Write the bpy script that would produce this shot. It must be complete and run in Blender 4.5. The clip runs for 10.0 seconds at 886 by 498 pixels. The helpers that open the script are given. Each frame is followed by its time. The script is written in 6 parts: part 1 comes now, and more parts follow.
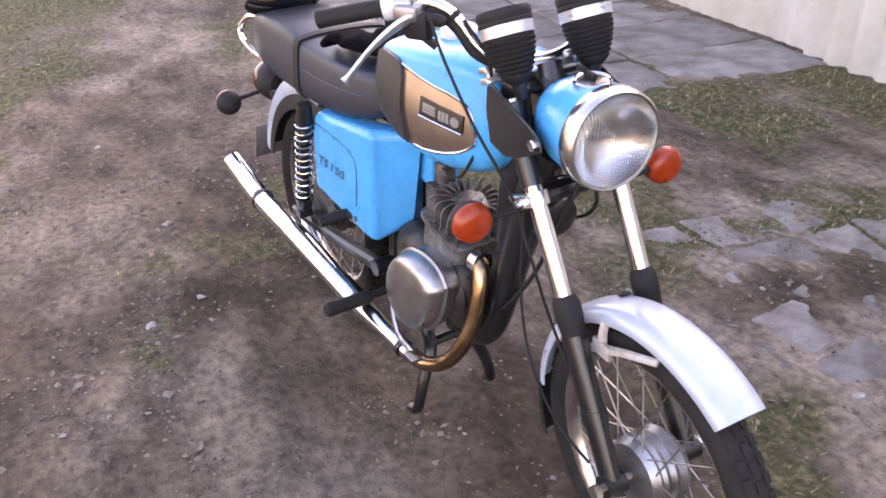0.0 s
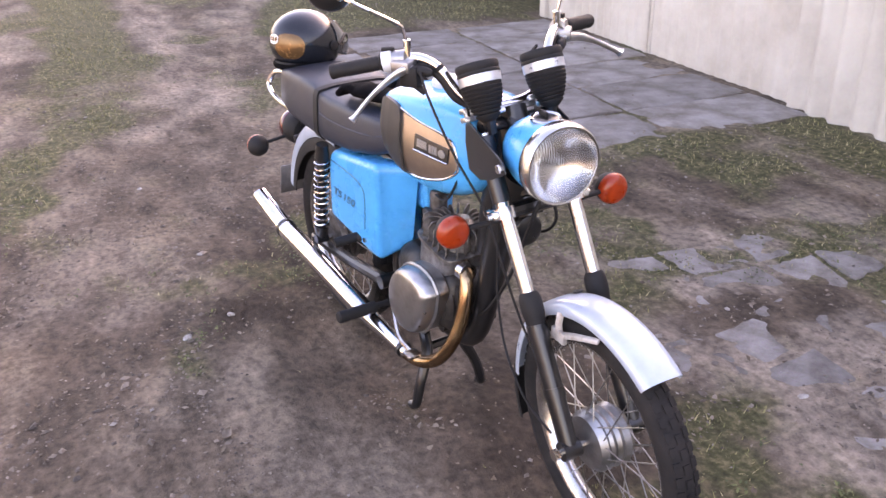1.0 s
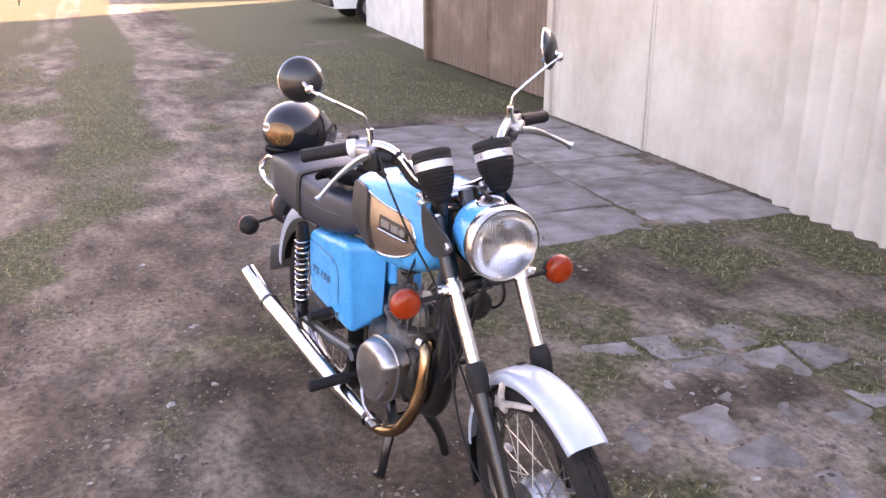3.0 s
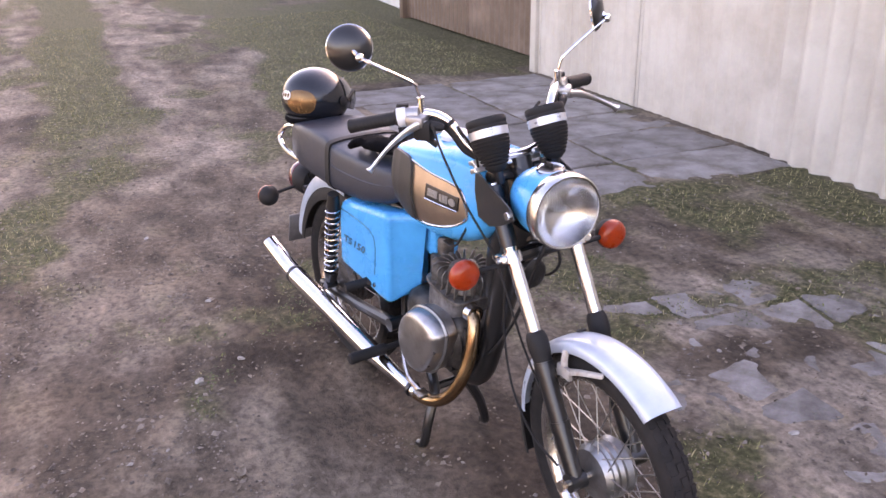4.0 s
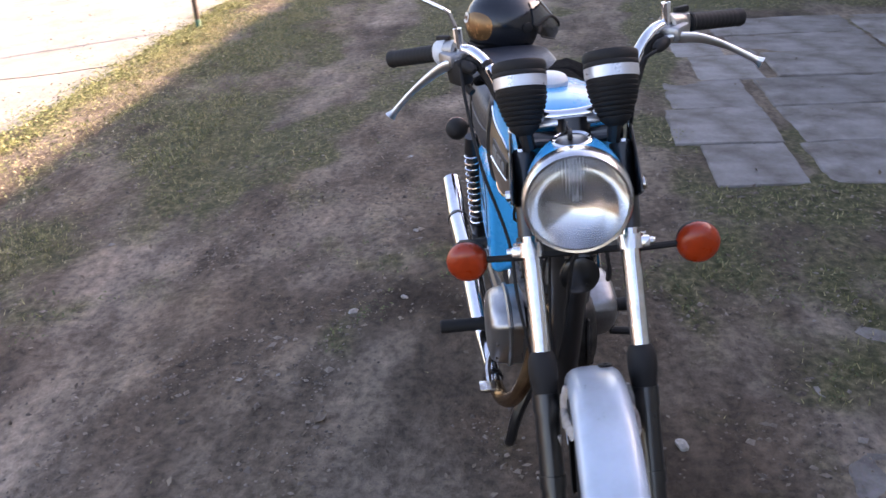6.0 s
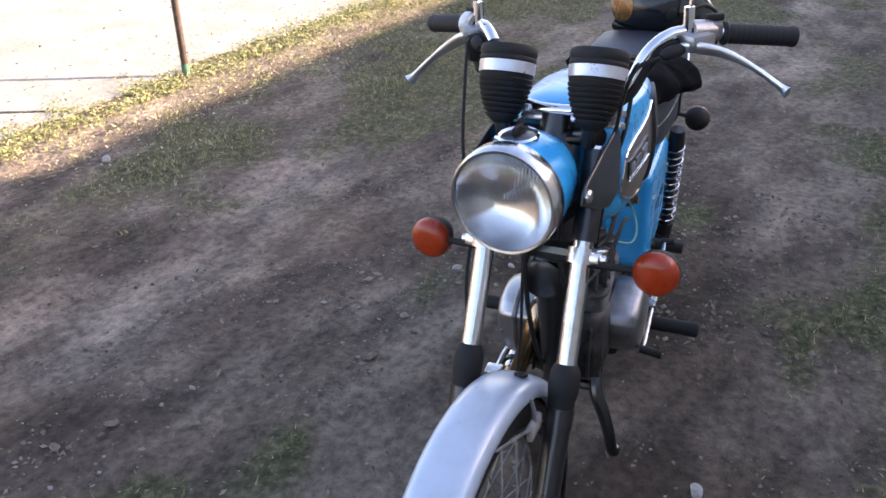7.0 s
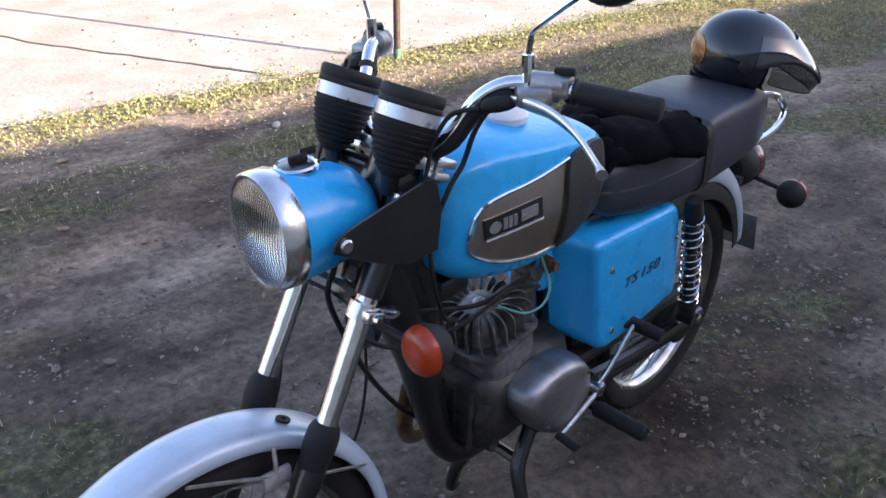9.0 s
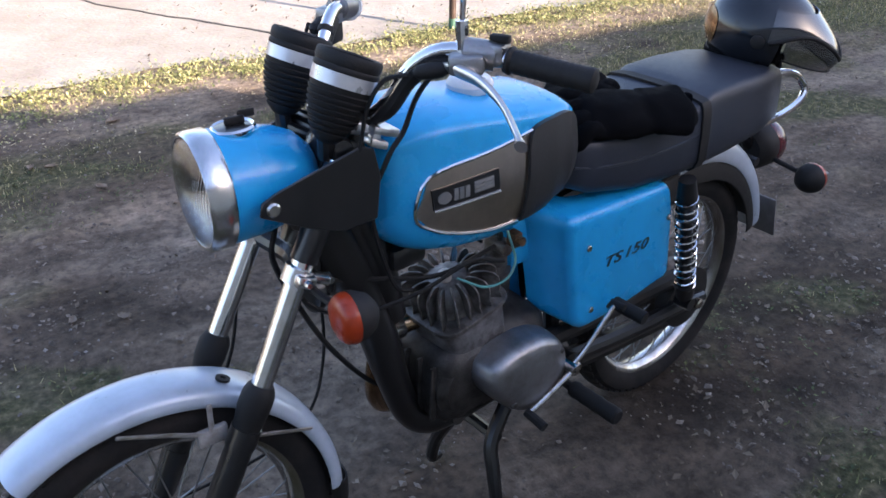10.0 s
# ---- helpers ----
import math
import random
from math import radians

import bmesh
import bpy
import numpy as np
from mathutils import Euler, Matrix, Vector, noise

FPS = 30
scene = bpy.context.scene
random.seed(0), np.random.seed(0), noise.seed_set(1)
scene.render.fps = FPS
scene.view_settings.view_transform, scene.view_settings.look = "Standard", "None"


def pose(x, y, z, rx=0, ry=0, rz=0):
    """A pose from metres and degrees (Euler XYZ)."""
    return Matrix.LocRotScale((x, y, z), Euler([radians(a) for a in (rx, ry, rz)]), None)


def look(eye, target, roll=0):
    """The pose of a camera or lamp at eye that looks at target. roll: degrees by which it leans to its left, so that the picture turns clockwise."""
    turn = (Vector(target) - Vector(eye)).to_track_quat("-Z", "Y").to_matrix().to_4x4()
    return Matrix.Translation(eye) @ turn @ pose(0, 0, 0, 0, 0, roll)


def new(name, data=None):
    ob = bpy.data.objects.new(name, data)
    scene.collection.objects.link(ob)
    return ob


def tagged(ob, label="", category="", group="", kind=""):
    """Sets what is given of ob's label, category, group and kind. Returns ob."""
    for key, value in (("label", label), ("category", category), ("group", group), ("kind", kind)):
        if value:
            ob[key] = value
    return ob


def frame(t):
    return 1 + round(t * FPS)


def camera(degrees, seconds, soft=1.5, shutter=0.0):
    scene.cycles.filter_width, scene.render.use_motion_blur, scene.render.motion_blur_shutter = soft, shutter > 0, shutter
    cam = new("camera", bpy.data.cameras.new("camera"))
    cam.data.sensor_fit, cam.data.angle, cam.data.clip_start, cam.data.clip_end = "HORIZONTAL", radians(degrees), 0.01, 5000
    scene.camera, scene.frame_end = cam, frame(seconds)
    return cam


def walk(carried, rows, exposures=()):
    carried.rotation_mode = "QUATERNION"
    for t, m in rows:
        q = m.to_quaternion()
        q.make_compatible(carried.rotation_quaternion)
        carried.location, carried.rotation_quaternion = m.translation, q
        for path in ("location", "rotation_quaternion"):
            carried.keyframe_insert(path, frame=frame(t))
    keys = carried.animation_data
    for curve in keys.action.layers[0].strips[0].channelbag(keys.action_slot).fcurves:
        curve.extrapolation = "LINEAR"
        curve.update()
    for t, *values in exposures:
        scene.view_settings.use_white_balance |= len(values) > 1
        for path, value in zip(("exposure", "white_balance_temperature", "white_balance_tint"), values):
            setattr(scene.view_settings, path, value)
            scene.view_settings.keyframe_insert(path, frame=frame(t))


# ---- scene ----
from mathutils.bvhtree import BVHTree

cam = camera(54.2, 10.0, soft=1.5, shutter=0.25)
PATH = [
    (0, (0.056, -0.031, 1.476), (-0.004, 1.705, 0.484), -0.5),
    (0.5, (0.068, -0.252, 1.521), (0.084, 1.525, 0.604), 0.9),
    (1, (0.148, -0.407, 1.56), (0.035, 1.387, 0.683), -1.1),
    (1.5, (0.271, -0.516, 1.57), (0.078, 1.302, 0.759), -0.2),
    (2, (0.343, -0.587, 1.58), (0.152, 1.255, 0.824), -1.1),
    (2.5, (0.325, -0.606, 1.589), (0.137, 1.262, 0.898), -1.3),
    (2.7, (0.321, -0.585, 1.583), (0.135, 1.289, 0.913), -0.7),
    (3.8, (0.159, -0.543, 1.595), (0.074, 1.308, 0.842), 0.0),
    (4, (0.097, -0.535, 1.599), (0.013, 1.309, 0.828), -0.9),
    (4.5, (0.118, -0.441, 1.577), (-0.028, 1.369, 0.738), -1.8),
    (5, (0.343, -0.352, 1.547), (-0.104, 1.428, 0.752), -1.3),
    (5.2, (0.426, -0.283, 1.546), (-0.16, 1.428, 0.693), -3.2),
    (6.3, (0.999, 0.242, 1.479), (-0.177, 1.597, 0.596), -3.6),
    (6.5, (1.099, 0.295, 1.493), (-0.192, 1.533, 0.6), -3.1),
    (7, (1.238, 0.543, 1.493), (-0.208, 1.544, 0.541), -0.8),
    (7.5, (1.304, 0.818, 1.524), (-0.277, 1.611, 0.59), -0.9),
    (8, (1.471, 1.068, 1.514), (-0.247, 1.53, 0.601), 0.6),
    (8.5, (1.502, 1.232, 1.511), (-0.221, 1.641, 0.582), 1.0),
    (9, (1.426, 1.331, 1.495), (-0.292, 1.706, 0.541), 1.4),
    (9.5, (1.412, 1.446, 1.496), (-0.329, 1.693, 0.543), 1.1),
    (10, (1.447, 1.548, 1.486), (-0.269, 1.731, 0.475), 0.9),
]
EXPOSURES = [(0.0, 3.4, 8600, 40), (2.5, 3.32, 8500, 42), (4.5, 3.1, 8400, 41), (5.0, 2.7, 8000, 37), (5.4, 2.5, 7600, 33), (6.5, 2.5, 7150, 27), (8.0, 2.46, 6750, 24), (10.0, 2.23, 6450, 22)]
walk(cam, [(t, look(eye, target, roll)) for t, eye, target, roll in PATH], EXPOSURES)
SUN_POWER, SKY_POWER = 4.7, 0.12

# ---- world, sun ----
SUN_AZ, SUN_EL = radians(57.7), radians(20.5)
world = bpy.data.worlds.new("sky")
scene.world = world
world.use_nodes = True
wn = world.node_tree.nodes
sky = wn.new("ShaderNodeTexSky")
sky.sky_type, sky.sun_disc = "NISHITA", False
sky.sun_elevation, sky.sun_rotation = SUN_EL, radians(90) - SUN_AZ
sky.dust_density, sky.air_density = 1.5, 1.0
wn["Background"].inputs["Strength"].default_value = SKY_POWER
world.node_tree.links.new(sky.outputs[0], wn["Background"].inputs["Color"])
sun = new("sun", bpy.data.lights.new("sun", "SUN"))
sun.data.energy, sun.data.angle, sun.data.color = SUN_POWER, radians(0.6), (1.0, 0.86, 0.68)
sun.matrix_world = look((0, 0, 20), Vector((0, 0, 20)) - Vector((math.cos(SUN_AZ) * math.cos(SUN_EL), math.sin(SUN_AZ) * math.cos(SUN_EL), math.sin(SUN_EL))))

# ---- frames of reference ----
# Motorcycle: x ahead, y to its left. Street: u along the lane, v towards the garages.
BIKE = pose(-0.325, 2.2526, 0, 0, 0, -55.0)
STREET = pose(-0.325, 2.2526, 0, 0, 0, -63.8)
AXIS_AT, RAKE = Vector((1.059, 0, 0.595)), radians(27.5)
STEER = Matrix.Translation(AXIS_AT) @ Matrix.Rotation(radians(-8.9), 4, Vector((-math.sin(RAKE), 0, math.cos(RAKE)))) @ Matrix.Translation(-AXIS_AT)
STEER_LOW = Matrix.Translation(AXIS_AT) @ Matrix.Rotation(radians(-6.0), 4, Vector((-math.sin(RAKE), 0, math.cos(RAKE)))) @ Matrix.Translation(-AXIS_AT)
ONE = Matrix.Identity(4)


# ---- materials ----
def nodes_of(name):
    m = bpy.data.materials.new(name)
    m.use_nodes = True
    return m, m.node_tree.nodes, m.node_tree.links, m.node_tree.nodes["Principled BSDF"]


def mat(name, col, rough=0.5, metal=0.0, var=0.2, scale=18.0, bump=0.15, bscale=220.0, coat=0.0, other=None, amount=0.45, rvar=0.12, depth=0.002, spec=0.5):
    """A painted, metal or rubber surface: two scales of variation in colour and roughness, fine relief."""
    m, n, l, p = nodes_of(name)
    tc = n.new("ShaderNodeTexCoord")
    big = n.new("ShaderNodeTexNoise")
    big.inputs["Scale"].default_value, big.inputs["Detail"].default_value, big.inputs["Roughness"].default_value = scale, 6, 0.65
    fine = n.new("ShaderNodeTexNoise")
    fine.inputs["Scale"].default_value, fine.inputs["Detail"].default_value = bscale, 4
    for t in (big, fine):
        l.new(tc.outputs["Object"], t.inputs["Vector"])
    ramp = n.new("ShaderNodeValToRGB")
    ramp.color_ramp.elements[0].position, ramp.color_ramp.elements[1].position = amount, min(0.98, amount + 0.28)
    dark = other or tuple(c * (1 - var) for c in col)
    ramp.color_ramp.elements[0].color, ramp.color_ramp.elements[1].color = (*dark, 1), (*col, 1)
    l.new(big.outputs["Fac"], ramp.inputs["Fac"])
    mix = n.new("ShaderNodeMixRGB")
    mix.blend_type = "MULTIPLY"
    mix.inputs["Fac"].default_value = 0.5 * var
    l.new(ramp.outputs["Color"], mix.inputs["Color1"])
    l.new(fine.outputs["Color"], mix.inputs["Color2"])
    l.new(mix.outputs["Color"], p.inputs["Base Color"])
    mr = n.new("ShaderNodeMapRange")
    mr.inputs["To Min"].default_value, mr.inputs["To Max"].default_value = max(0.02, rough - rvar), min(1, rough + rvar)
    l.new(big.outputs["Fac"], mr.inputs["Value"])
    l.new(mr.outputs["Result"], p.inputs["Roughness"])
    p.inputs["Metallic"].default_value, p.inputs["Specular IOR Level"].default_value = metal, spec
    p.inputs["Coat Weight"].default_value, p.inputs["Coat Roughness"].default_value = coat, 0.08
    b = n.new("ShaderNodeBump")
    b.inputs["Strength"].default_value, b.inputs["Distance"].default_value = bump, depth
    l.new(fine.outputs["Fac"], b.inputs["Height"])
    l.new(b.outputs["Normal"], p.inputs["Normal"])
    return m


def vary(m, low, high):
    """Lets pieces that share a material differ a little from one another."""
    n, l = m.node_tree.nodes, m.node_tree.links
    p = n["Principled BSDF"]
    src = p.inputs["Base Color"].links[0].from_socket
    info, rng_map, mul = n.new("ShaderNodeObjectInfo"), n.new("ShaderNodeMapRange"), n.new("ShaderNodeMixRGB")
    rng_map.inputs["To Min"].default_value, rng_map.inputs["To Max"].default_value = low, high
    mul.blend_type, mul.inputs["Fac"].default_value = "MULTIPLY", 1.0
    l.new(info.outputs["Random"], rng_map.inputs["Value"])
    l.new(src, mul.inputs["Color1"])
    l.new(rng_map.outputs["Result"], mul.inputs["Color2"])
    l.new(mul.outputs["Color"], p.inputs["Base Color"])


BLUE = mat("sky_blue_paint", (0.002, 0.355, 0.74), 0.28, 0.0, 0.12, 9, 0.05, 90, 0.2, rvar=0.08, spec=0.35)
CHROME = mat("chrome", (0.82, 0.82, 0.84), 0.1, 1.0, 0.12, 30, 0.03, 60, rvar=0.05)
DULLCHROME = mat("aged_chrome", (0.66, 0.64, 0.62), 0.2, 1.0, 0.3, 40, 0.08, 120, rvar=0.1, other=(0.36, 0.3, 0.25), amount=0.3)
SATINCHROME = mat("satin_chrome", (0.74, 0.74, 0.75), 0.24, 1.0, 0.15, 30, 0.05, 120, rvar=0.06)
FORKCHROME = mat("fork_chrome", (0.72, 0.73, 0.75), 0.16, 1.0, 0.15, 30, 0.05, 120, rvar=0.05, other=(0.55, 0.53, 0.5), amount=0.25)
GOLDCHROME = mat("heat_tinted_steel", (0.62, 0.44, 0.26), 0.22, 1.0, 0.4, 14, 0.08, 160, other=(0.3, 0.19, 0.11))
ALU = mat("worn_cast_aluminium", (0.36, 0.365, 0.38), 0.38, 0.9, 0.3, 16, 0.2, 240, other=(0.23, 0.22, 0.215), amount=0.35)
CASTDARK = mat("oily_cast_alloy", (0.2, 0.19, 0.185), 0.5, 0.6, 0.5, 22, 0.4, 300, other=(0.065, 0.055, 0.048))
CASEBLACK = mat("oil_blackened_case", (0.085, 0.077, 0.07), 0.5, 0.5, 0.5, 20, 0.5, 260, other=(0.022, 0.019, 0.017), amount=0.38)
CLUTCHALU = mat("polished_cover_alloy", (0.46, 0.455, 0.46), 0.36, 1.0, 0.3, 12, 0.12, 200, other=(0.3, 0.28, 0.26), amount=0.3)
BARREL = mat("sooty_cast_barrel", (0.26, 0.255, 0.26), 0.5, 0.6, 0.4, 26, 0.6, 320, other=(0.08, 0.074, 0.07), amount=0.34)
FIN = mat("sooty_finned_alloy", (0.36, 0.345, 0.335), 0.45, 0.7, 0.4, 24, 0.3, 300, other=(0.11, 0.1, 0.092))
BLACKPAINT = mat("black_enamel", (0.012, 0.012, 0.013), 0.32, 0.0, 0.3, 20, 0.1, 200, 0.3)
RUBBER = mat("black_rubber", (0.012, 0.011, 0.011), 0.68, 0.0, 0.3, 30, 0.25, 300, spec=0.35)
DUSTYRUBBER = mat("dusty_tyre_rubber", (0.012, 0.011, 0.011), 0.85, 0.0, 0.4, 16, 0.4, 240, other=(0.024, 0.02, 0.018), amount=0.3, spec=0.3)
SEATMAT = mat("grained_dark_vinyl", (0.022, 0.028, 0.043), 0.42, 0.0, 0.25, 12, 0.5, 700, depth=0.0012)
FENDER = mat("pale_silver_paint", (0.45, 0.52, 0.61), 0.3, 0.2, 0.15, 16, 0.06, 120, 0.3, rvar=0.08, other=(0.39, 0.45, 0.52), amount=0.3)
STAY = mat("pale_grey_steel", (0.52, 0.5, 0.48), 0.45, 0.3, 0.35, 40, 0.2, 200, other=(0.3, 0.24, 0.19), amount=0.3)
PANEL = mat("polished_brown_metal", (0.58, 0.49, 0.42), 0.3, 1.0, 0.15, 30, 0.05, 200, rvar=0.05)
PADRUBBER = mat("satin_black_knee_rubber", (0.02, 0.02, 0.021), 0.5, 0.0, 0.2, 20, 0.2, 260)
CREAM = mat("milky_white_plastic", (0.62, 0.64, 0.66), 0.35, 0.0, 0.12, 30, 0.05, 120)
AMBER = mat("amber_plastic_lens", (0.42, 0.038, 0.005), 0.3, 0.0, 0.25, 40, 0.3, 380, 0.4, spec=0.3)
RED = mat("dark_red_lens", (0.1, 0.006, 0.013), 0.2, 0.0, 0.2, 40, 0.2, 300, 0.4)
BANDMAT = mat("silver_band", (0.62, 0.63, 0.65), 0.3, 0.6, 0.12, 40, 0.06, 200)
SILVERLETTER = mat("silver_letter_paint", (0.3, 0.3, 0.3), 0.35, 0.5, 0.1, 60, 0.05, 200)
BLACKLETTER = mat("black_letter_paint", (0.015, 0.016, 0.02), 0.45, 0, 0.1, 60, 0.05, 200)
TEAL = mat("teal_wire_sheath", (0.1, 0.32, 0.3), 0.4, 0, 0.2, 60, 0.05, 200)
COPPER = mat("rusty_copper_fitting", (0.17, 0.1, 0.055), 0.5, 0.6, 0.4, 60, 0.2, 300)
RIMMAT = mat("dull_rim_steel", (0.6, 0.6, 0.6), 0.24, 1.0, 0.3, 20, 0.08, 200, other=(0.34, 0.3, 0.26), amount=0.3)
SPOKEMAT = mat("spoke_steel", (0.5, 0.49, 0.47), 0.35, 1.0, 0.3, 50, 0.1, 200)
HELMET = mat("gloss_black_shell", (0.009, 0.011, 0.015), 0.2, 0, 0.2, 20, 0.03, 120, 0.25, rvar=0.06)
BRONZE = mat("bronze_sticker", (0.26, 0.14, 0.06), 0.25, 0.6, 0.4, 30, 0.1, 160)
LEVERALU = mat("polished_aluminium", (0.8, 0.8, 0.81), 0.34, 1.0, 0.15, 40, 0.1, 200)
KNIT = mat("black_wool", (0.004, 0.004, 0.005), 1.0, 0, 0.3, 60, 0.9, 900, depth=0.002, spec=0.08)
PLATEBACK = mat("grey_sheet_metal", (0.24, 0.23, 0.225), 0.5, 0.4, 0.3, 30, 0.1, 200)


def glass(name, tint=(1, 1, 1), rough=0.03):
    m, n, l, p = nodes_of(name)
    p.inputs["Base Color"].default_value = (*tint, 1)
    p.inputs["Transmission Weight"].default_value, p.inputs["Roughness"].default_value, p.inputs["IOR"].default_value = 1, rough, 1.45
    return m


def fluted_glass():
    """Headlamp glass: fine upright flutes in clear glass."""
    m, n, l, p = nodes_of("fluted_headlamp_glass")
    p.inputs["Transmission Weight"].default_value, p.inputs["Roughness"].default_value, p.inputs["IOR"].default_value = 1, 0.03, 1.45
    tc, w, b = n.new("ShaderNodeTexCoord"), n.new("ShaderNodeTexWave"), n.new("ShaderNodeBump")
    w.wave_type, w.bands_direction = "BANDS", "Y"
    w.inputs["Scale"].default_value, w.inputs["Distortion"].default_value = 62, 0.2
    b.inputs["Strength"].default_value, b.inputs["Distance"].default_value = 0.28, 0.002
    l.new(tc.outputs["Object"], w.inputs["Vector"])
    l.new(w.outputs["Fac"], b.inputs["Height"])
    l.new(b.outputs["Normal"], p.inputs["Normal"])
    return m


LENS = fluted_glass()
SMOKE = glass("smoky_visor_screen", (0.3, 0.3, 0.31), 0.04)
VISOR = mat("smoked_glossy_visor", (0.022, 0.026, 0.032), 0.1, 0, 0.1, 20, 0.02, 60, 1.0, rvar=0.04)
MIRRORGLASS = mat("mirror_glass", (0.9, 0.9, 0.9), 0.03, 1.0, 0.02, 10, 0.0, 50, rvar=0.0)
REFLECTOR = mat("bright_reflector", (0.94, 0.94, 0.94), 0.15, 1.0, 0.05, 20, 0.03, 60, rvar=0.04)


# ---- shape helpers ----
def put_mesh(name, bm, material, smooth=35.0):
    bm.normal_update()
    me = bpy.data.meshes.new(name)
    bm.to_mesh(me)
    bm.free()
    me.materials.append(material)
    if smooth:
        me.shade_smooth()
        me.set_sharp_from_angle(angle=radians(smooth))
    return me


def part(name, bm, material, parent=None, label="", m=None, smooth=35.0):
    """Links a bmesh as one mesh object under a thing or a part."""
    if m is not None:
        bm.transform(m)
    ob = new(name, put_mesh(name, bm, material, smooth))
    ob.parent = parent
    return tagged(ob, label)


def ring_skin(rings, closed_ring=True, caps=True):
    """A skin over rings of equal count."""
    bm = bmesh.new()
    vs = [[bm.verts.new(p) for p in r] for r in rings]
    k = len(rings[0])
    for a, b in zip(vs, vs[1:]):
        for i in range(k if closed_ring else k - 1):
            bm.faces.new((a[i], a[(i + 1) % k], b[(i + 1) % k], b[i]))
    if caps and closed_ring:
        bm.faces.new(vs[0][::-1])
        bm.faces.new(vs[-1])
    bmesh.ops.recalc_face_normals(bm, faces=bm.faces)
    return bm


def curve_points(pts, steps=6):
    """Points of a smooth curve through pts (Catmull-Rom)."""
    p = [Vector(q) for q in pts]
    p = [2 * p[0] - p[1]] + p + [2 * p[-1] - p[-2]]
    out = []
    for a, b, c, d in zip(p, p[1:], p[2:], p[3:]):
        for i in range(steps):
            t = i / steps
            out.append(0.5 * (2 * b + (c - a) * t + (2 * a - 5 * b + 4 * c - d) * t * t + (3 * b - a - 3 * c + d) * t ** 3))
    return out + [p[-2]]


def tube(pts, r, n=10, smooth=0, flat=1.0, closed=False):
    """A pipe along pts; r is one radius or one for each of pts. flat squeezes it sideways."""
    rad = [r] * len(pts) if isinstance(r, (int, float)) else list(r)
    if smooth:
        idx = np.linspace(0, len(pts) - 1, (len(pts) - 1) * smooth + 1)
        rad = [float(q) for q in np.interp(idx, range(len(pts)), rad)]
        pts = curve_points(pts, smooth)
    pts = [Vector(p) for p in pts]
    rings, side = [], None
    for i, p in enumerate(pts):
        way = (pts[min(i + 1, len(pts) - 1)] - pts[max(i - 1, 0)]).normalized()
        if side is None:
            side = way.orthogonal().normalized()
        side = (side - way * side.dot(way)).normalized()
        up = way.cross(side)
        rings.append([p + rad[i] * (math.cos(a) * side + flat * math.sin(a) * up) for a in (2 * math.pi * k / n for k in range(n))])
    return ring_skin(rings)


def lathe(profile, at=(0, 0, 0), axis="X", n=40, m=None):
    """Turns a profile of (along, radius) about an axis through at."""
    bm = bmesh.new()
    turn = {"X": Matrix.Identity(4), "Y": Matrix.Rotation(radians(90), 4, "Z"), "Z": Matrix.Rotation(radians(-90), 4, "Y")}[axis]
    full = Matrix.Translation(at) @ (m or ONE) @ turn
    rows = []
    for x, r in profile:
        rows.append([bm.verts.new(full @ Vector((x, r * math.cos(a), r * math.sin(a)))) for a in (2 * math.pi * k / n for k in range(n))] if r > 1e-5 else [bm.verts.new(full @ Vector((x, 0, 0)))])
    for a, b in zip(rows, rows[1:]):
        for i in range(n):
            j = (i + 1) % n
            q = [a[i % len(a)], a[j % len(a)], b[j % len(b)], b[i % len(b)]]
            q = list(dict.fromkeys(q))
            if len(q) > 2:
                bm.faces.new(q)
    bmesh.ops.recalc_face_normals(bm, faces=bm.faces)
    return bm


def rbox(size, at=(0, 0, 0), bevel=0.004, m=None, seg=2):
    """A box with rounded edges."""
    bm = bmesh.new()
    bmesh.ops.create_cube(bm, size=1, matrix=Matrix.Diagonal((*size, 1)))
    if bevel:
        bmesh.ops.bevel(bm, geom=bm.edges[:], offset=bevel, segments=seg, profile=0.5, affect="EDGES")
    bm.transform(Matrix.Translation(at) @ (m or ONE))
    return bm


def plate(poly, y0, y1, bevel=0.002, seg=1):
    """An outline in (x, z) as a slab from y0 to y1."""
    bm = bmesh.new()
    a = [bm.verts.new((x, y0, z)) for x, z in poly]
    b = [bm.verts.new((x, y1, z)) for x, z in poly]
    bm.faces.new(a)
    bm.faces.new(b[::-1])
    for i in range(len(poly)):
        j = (i + 1) % len(poly)
        bm.faces.new((a[i], a[j], b[j], b[i]))
    bmesh.ops.recalc_face_normals(bm, faces=bm.faces)
    if bevel:
        bmesh.ops.bevel(bm, geom=bm.edges[:], offset=bevel, segments=seg, profile=0.5, affect="EDGES")
    return bm


def join(*bms):
    """One bmesh out of several."""
    out = bmesh.new()
    for b in bms:
        me = bpy.data.meshes.new("joined")
        b.to_mesh(me)
        b.free()
        out.from_mesh(me)
        bpy.data.meshes.remove(me)
    return out


def ball(r, at, squash=(1, 1, 1), u=20, v=12):
    bm = bmesh.new()
    bmesh.ops.create_uvsphere(bm, u_segments=u, v_segments=v, radius=r, matrix=Matrix.Translation(at) @ Matrix.Diagonal((*squash, 1)))
    return bm


def thing(name, label, category, m=ONE, group="", kind=""):
    ob = new(name)
    ob.matrix_world = m
    ob.empty_display_size = 0.1
    return tagged(ob, label, category, group, kind)


def aim(a, b):
    """The turn that takes +X to the way from a to b."""
    return (Vector(b) - Vector(a)).to_track_quat("X", "Z").to_matrix().to_4x4()


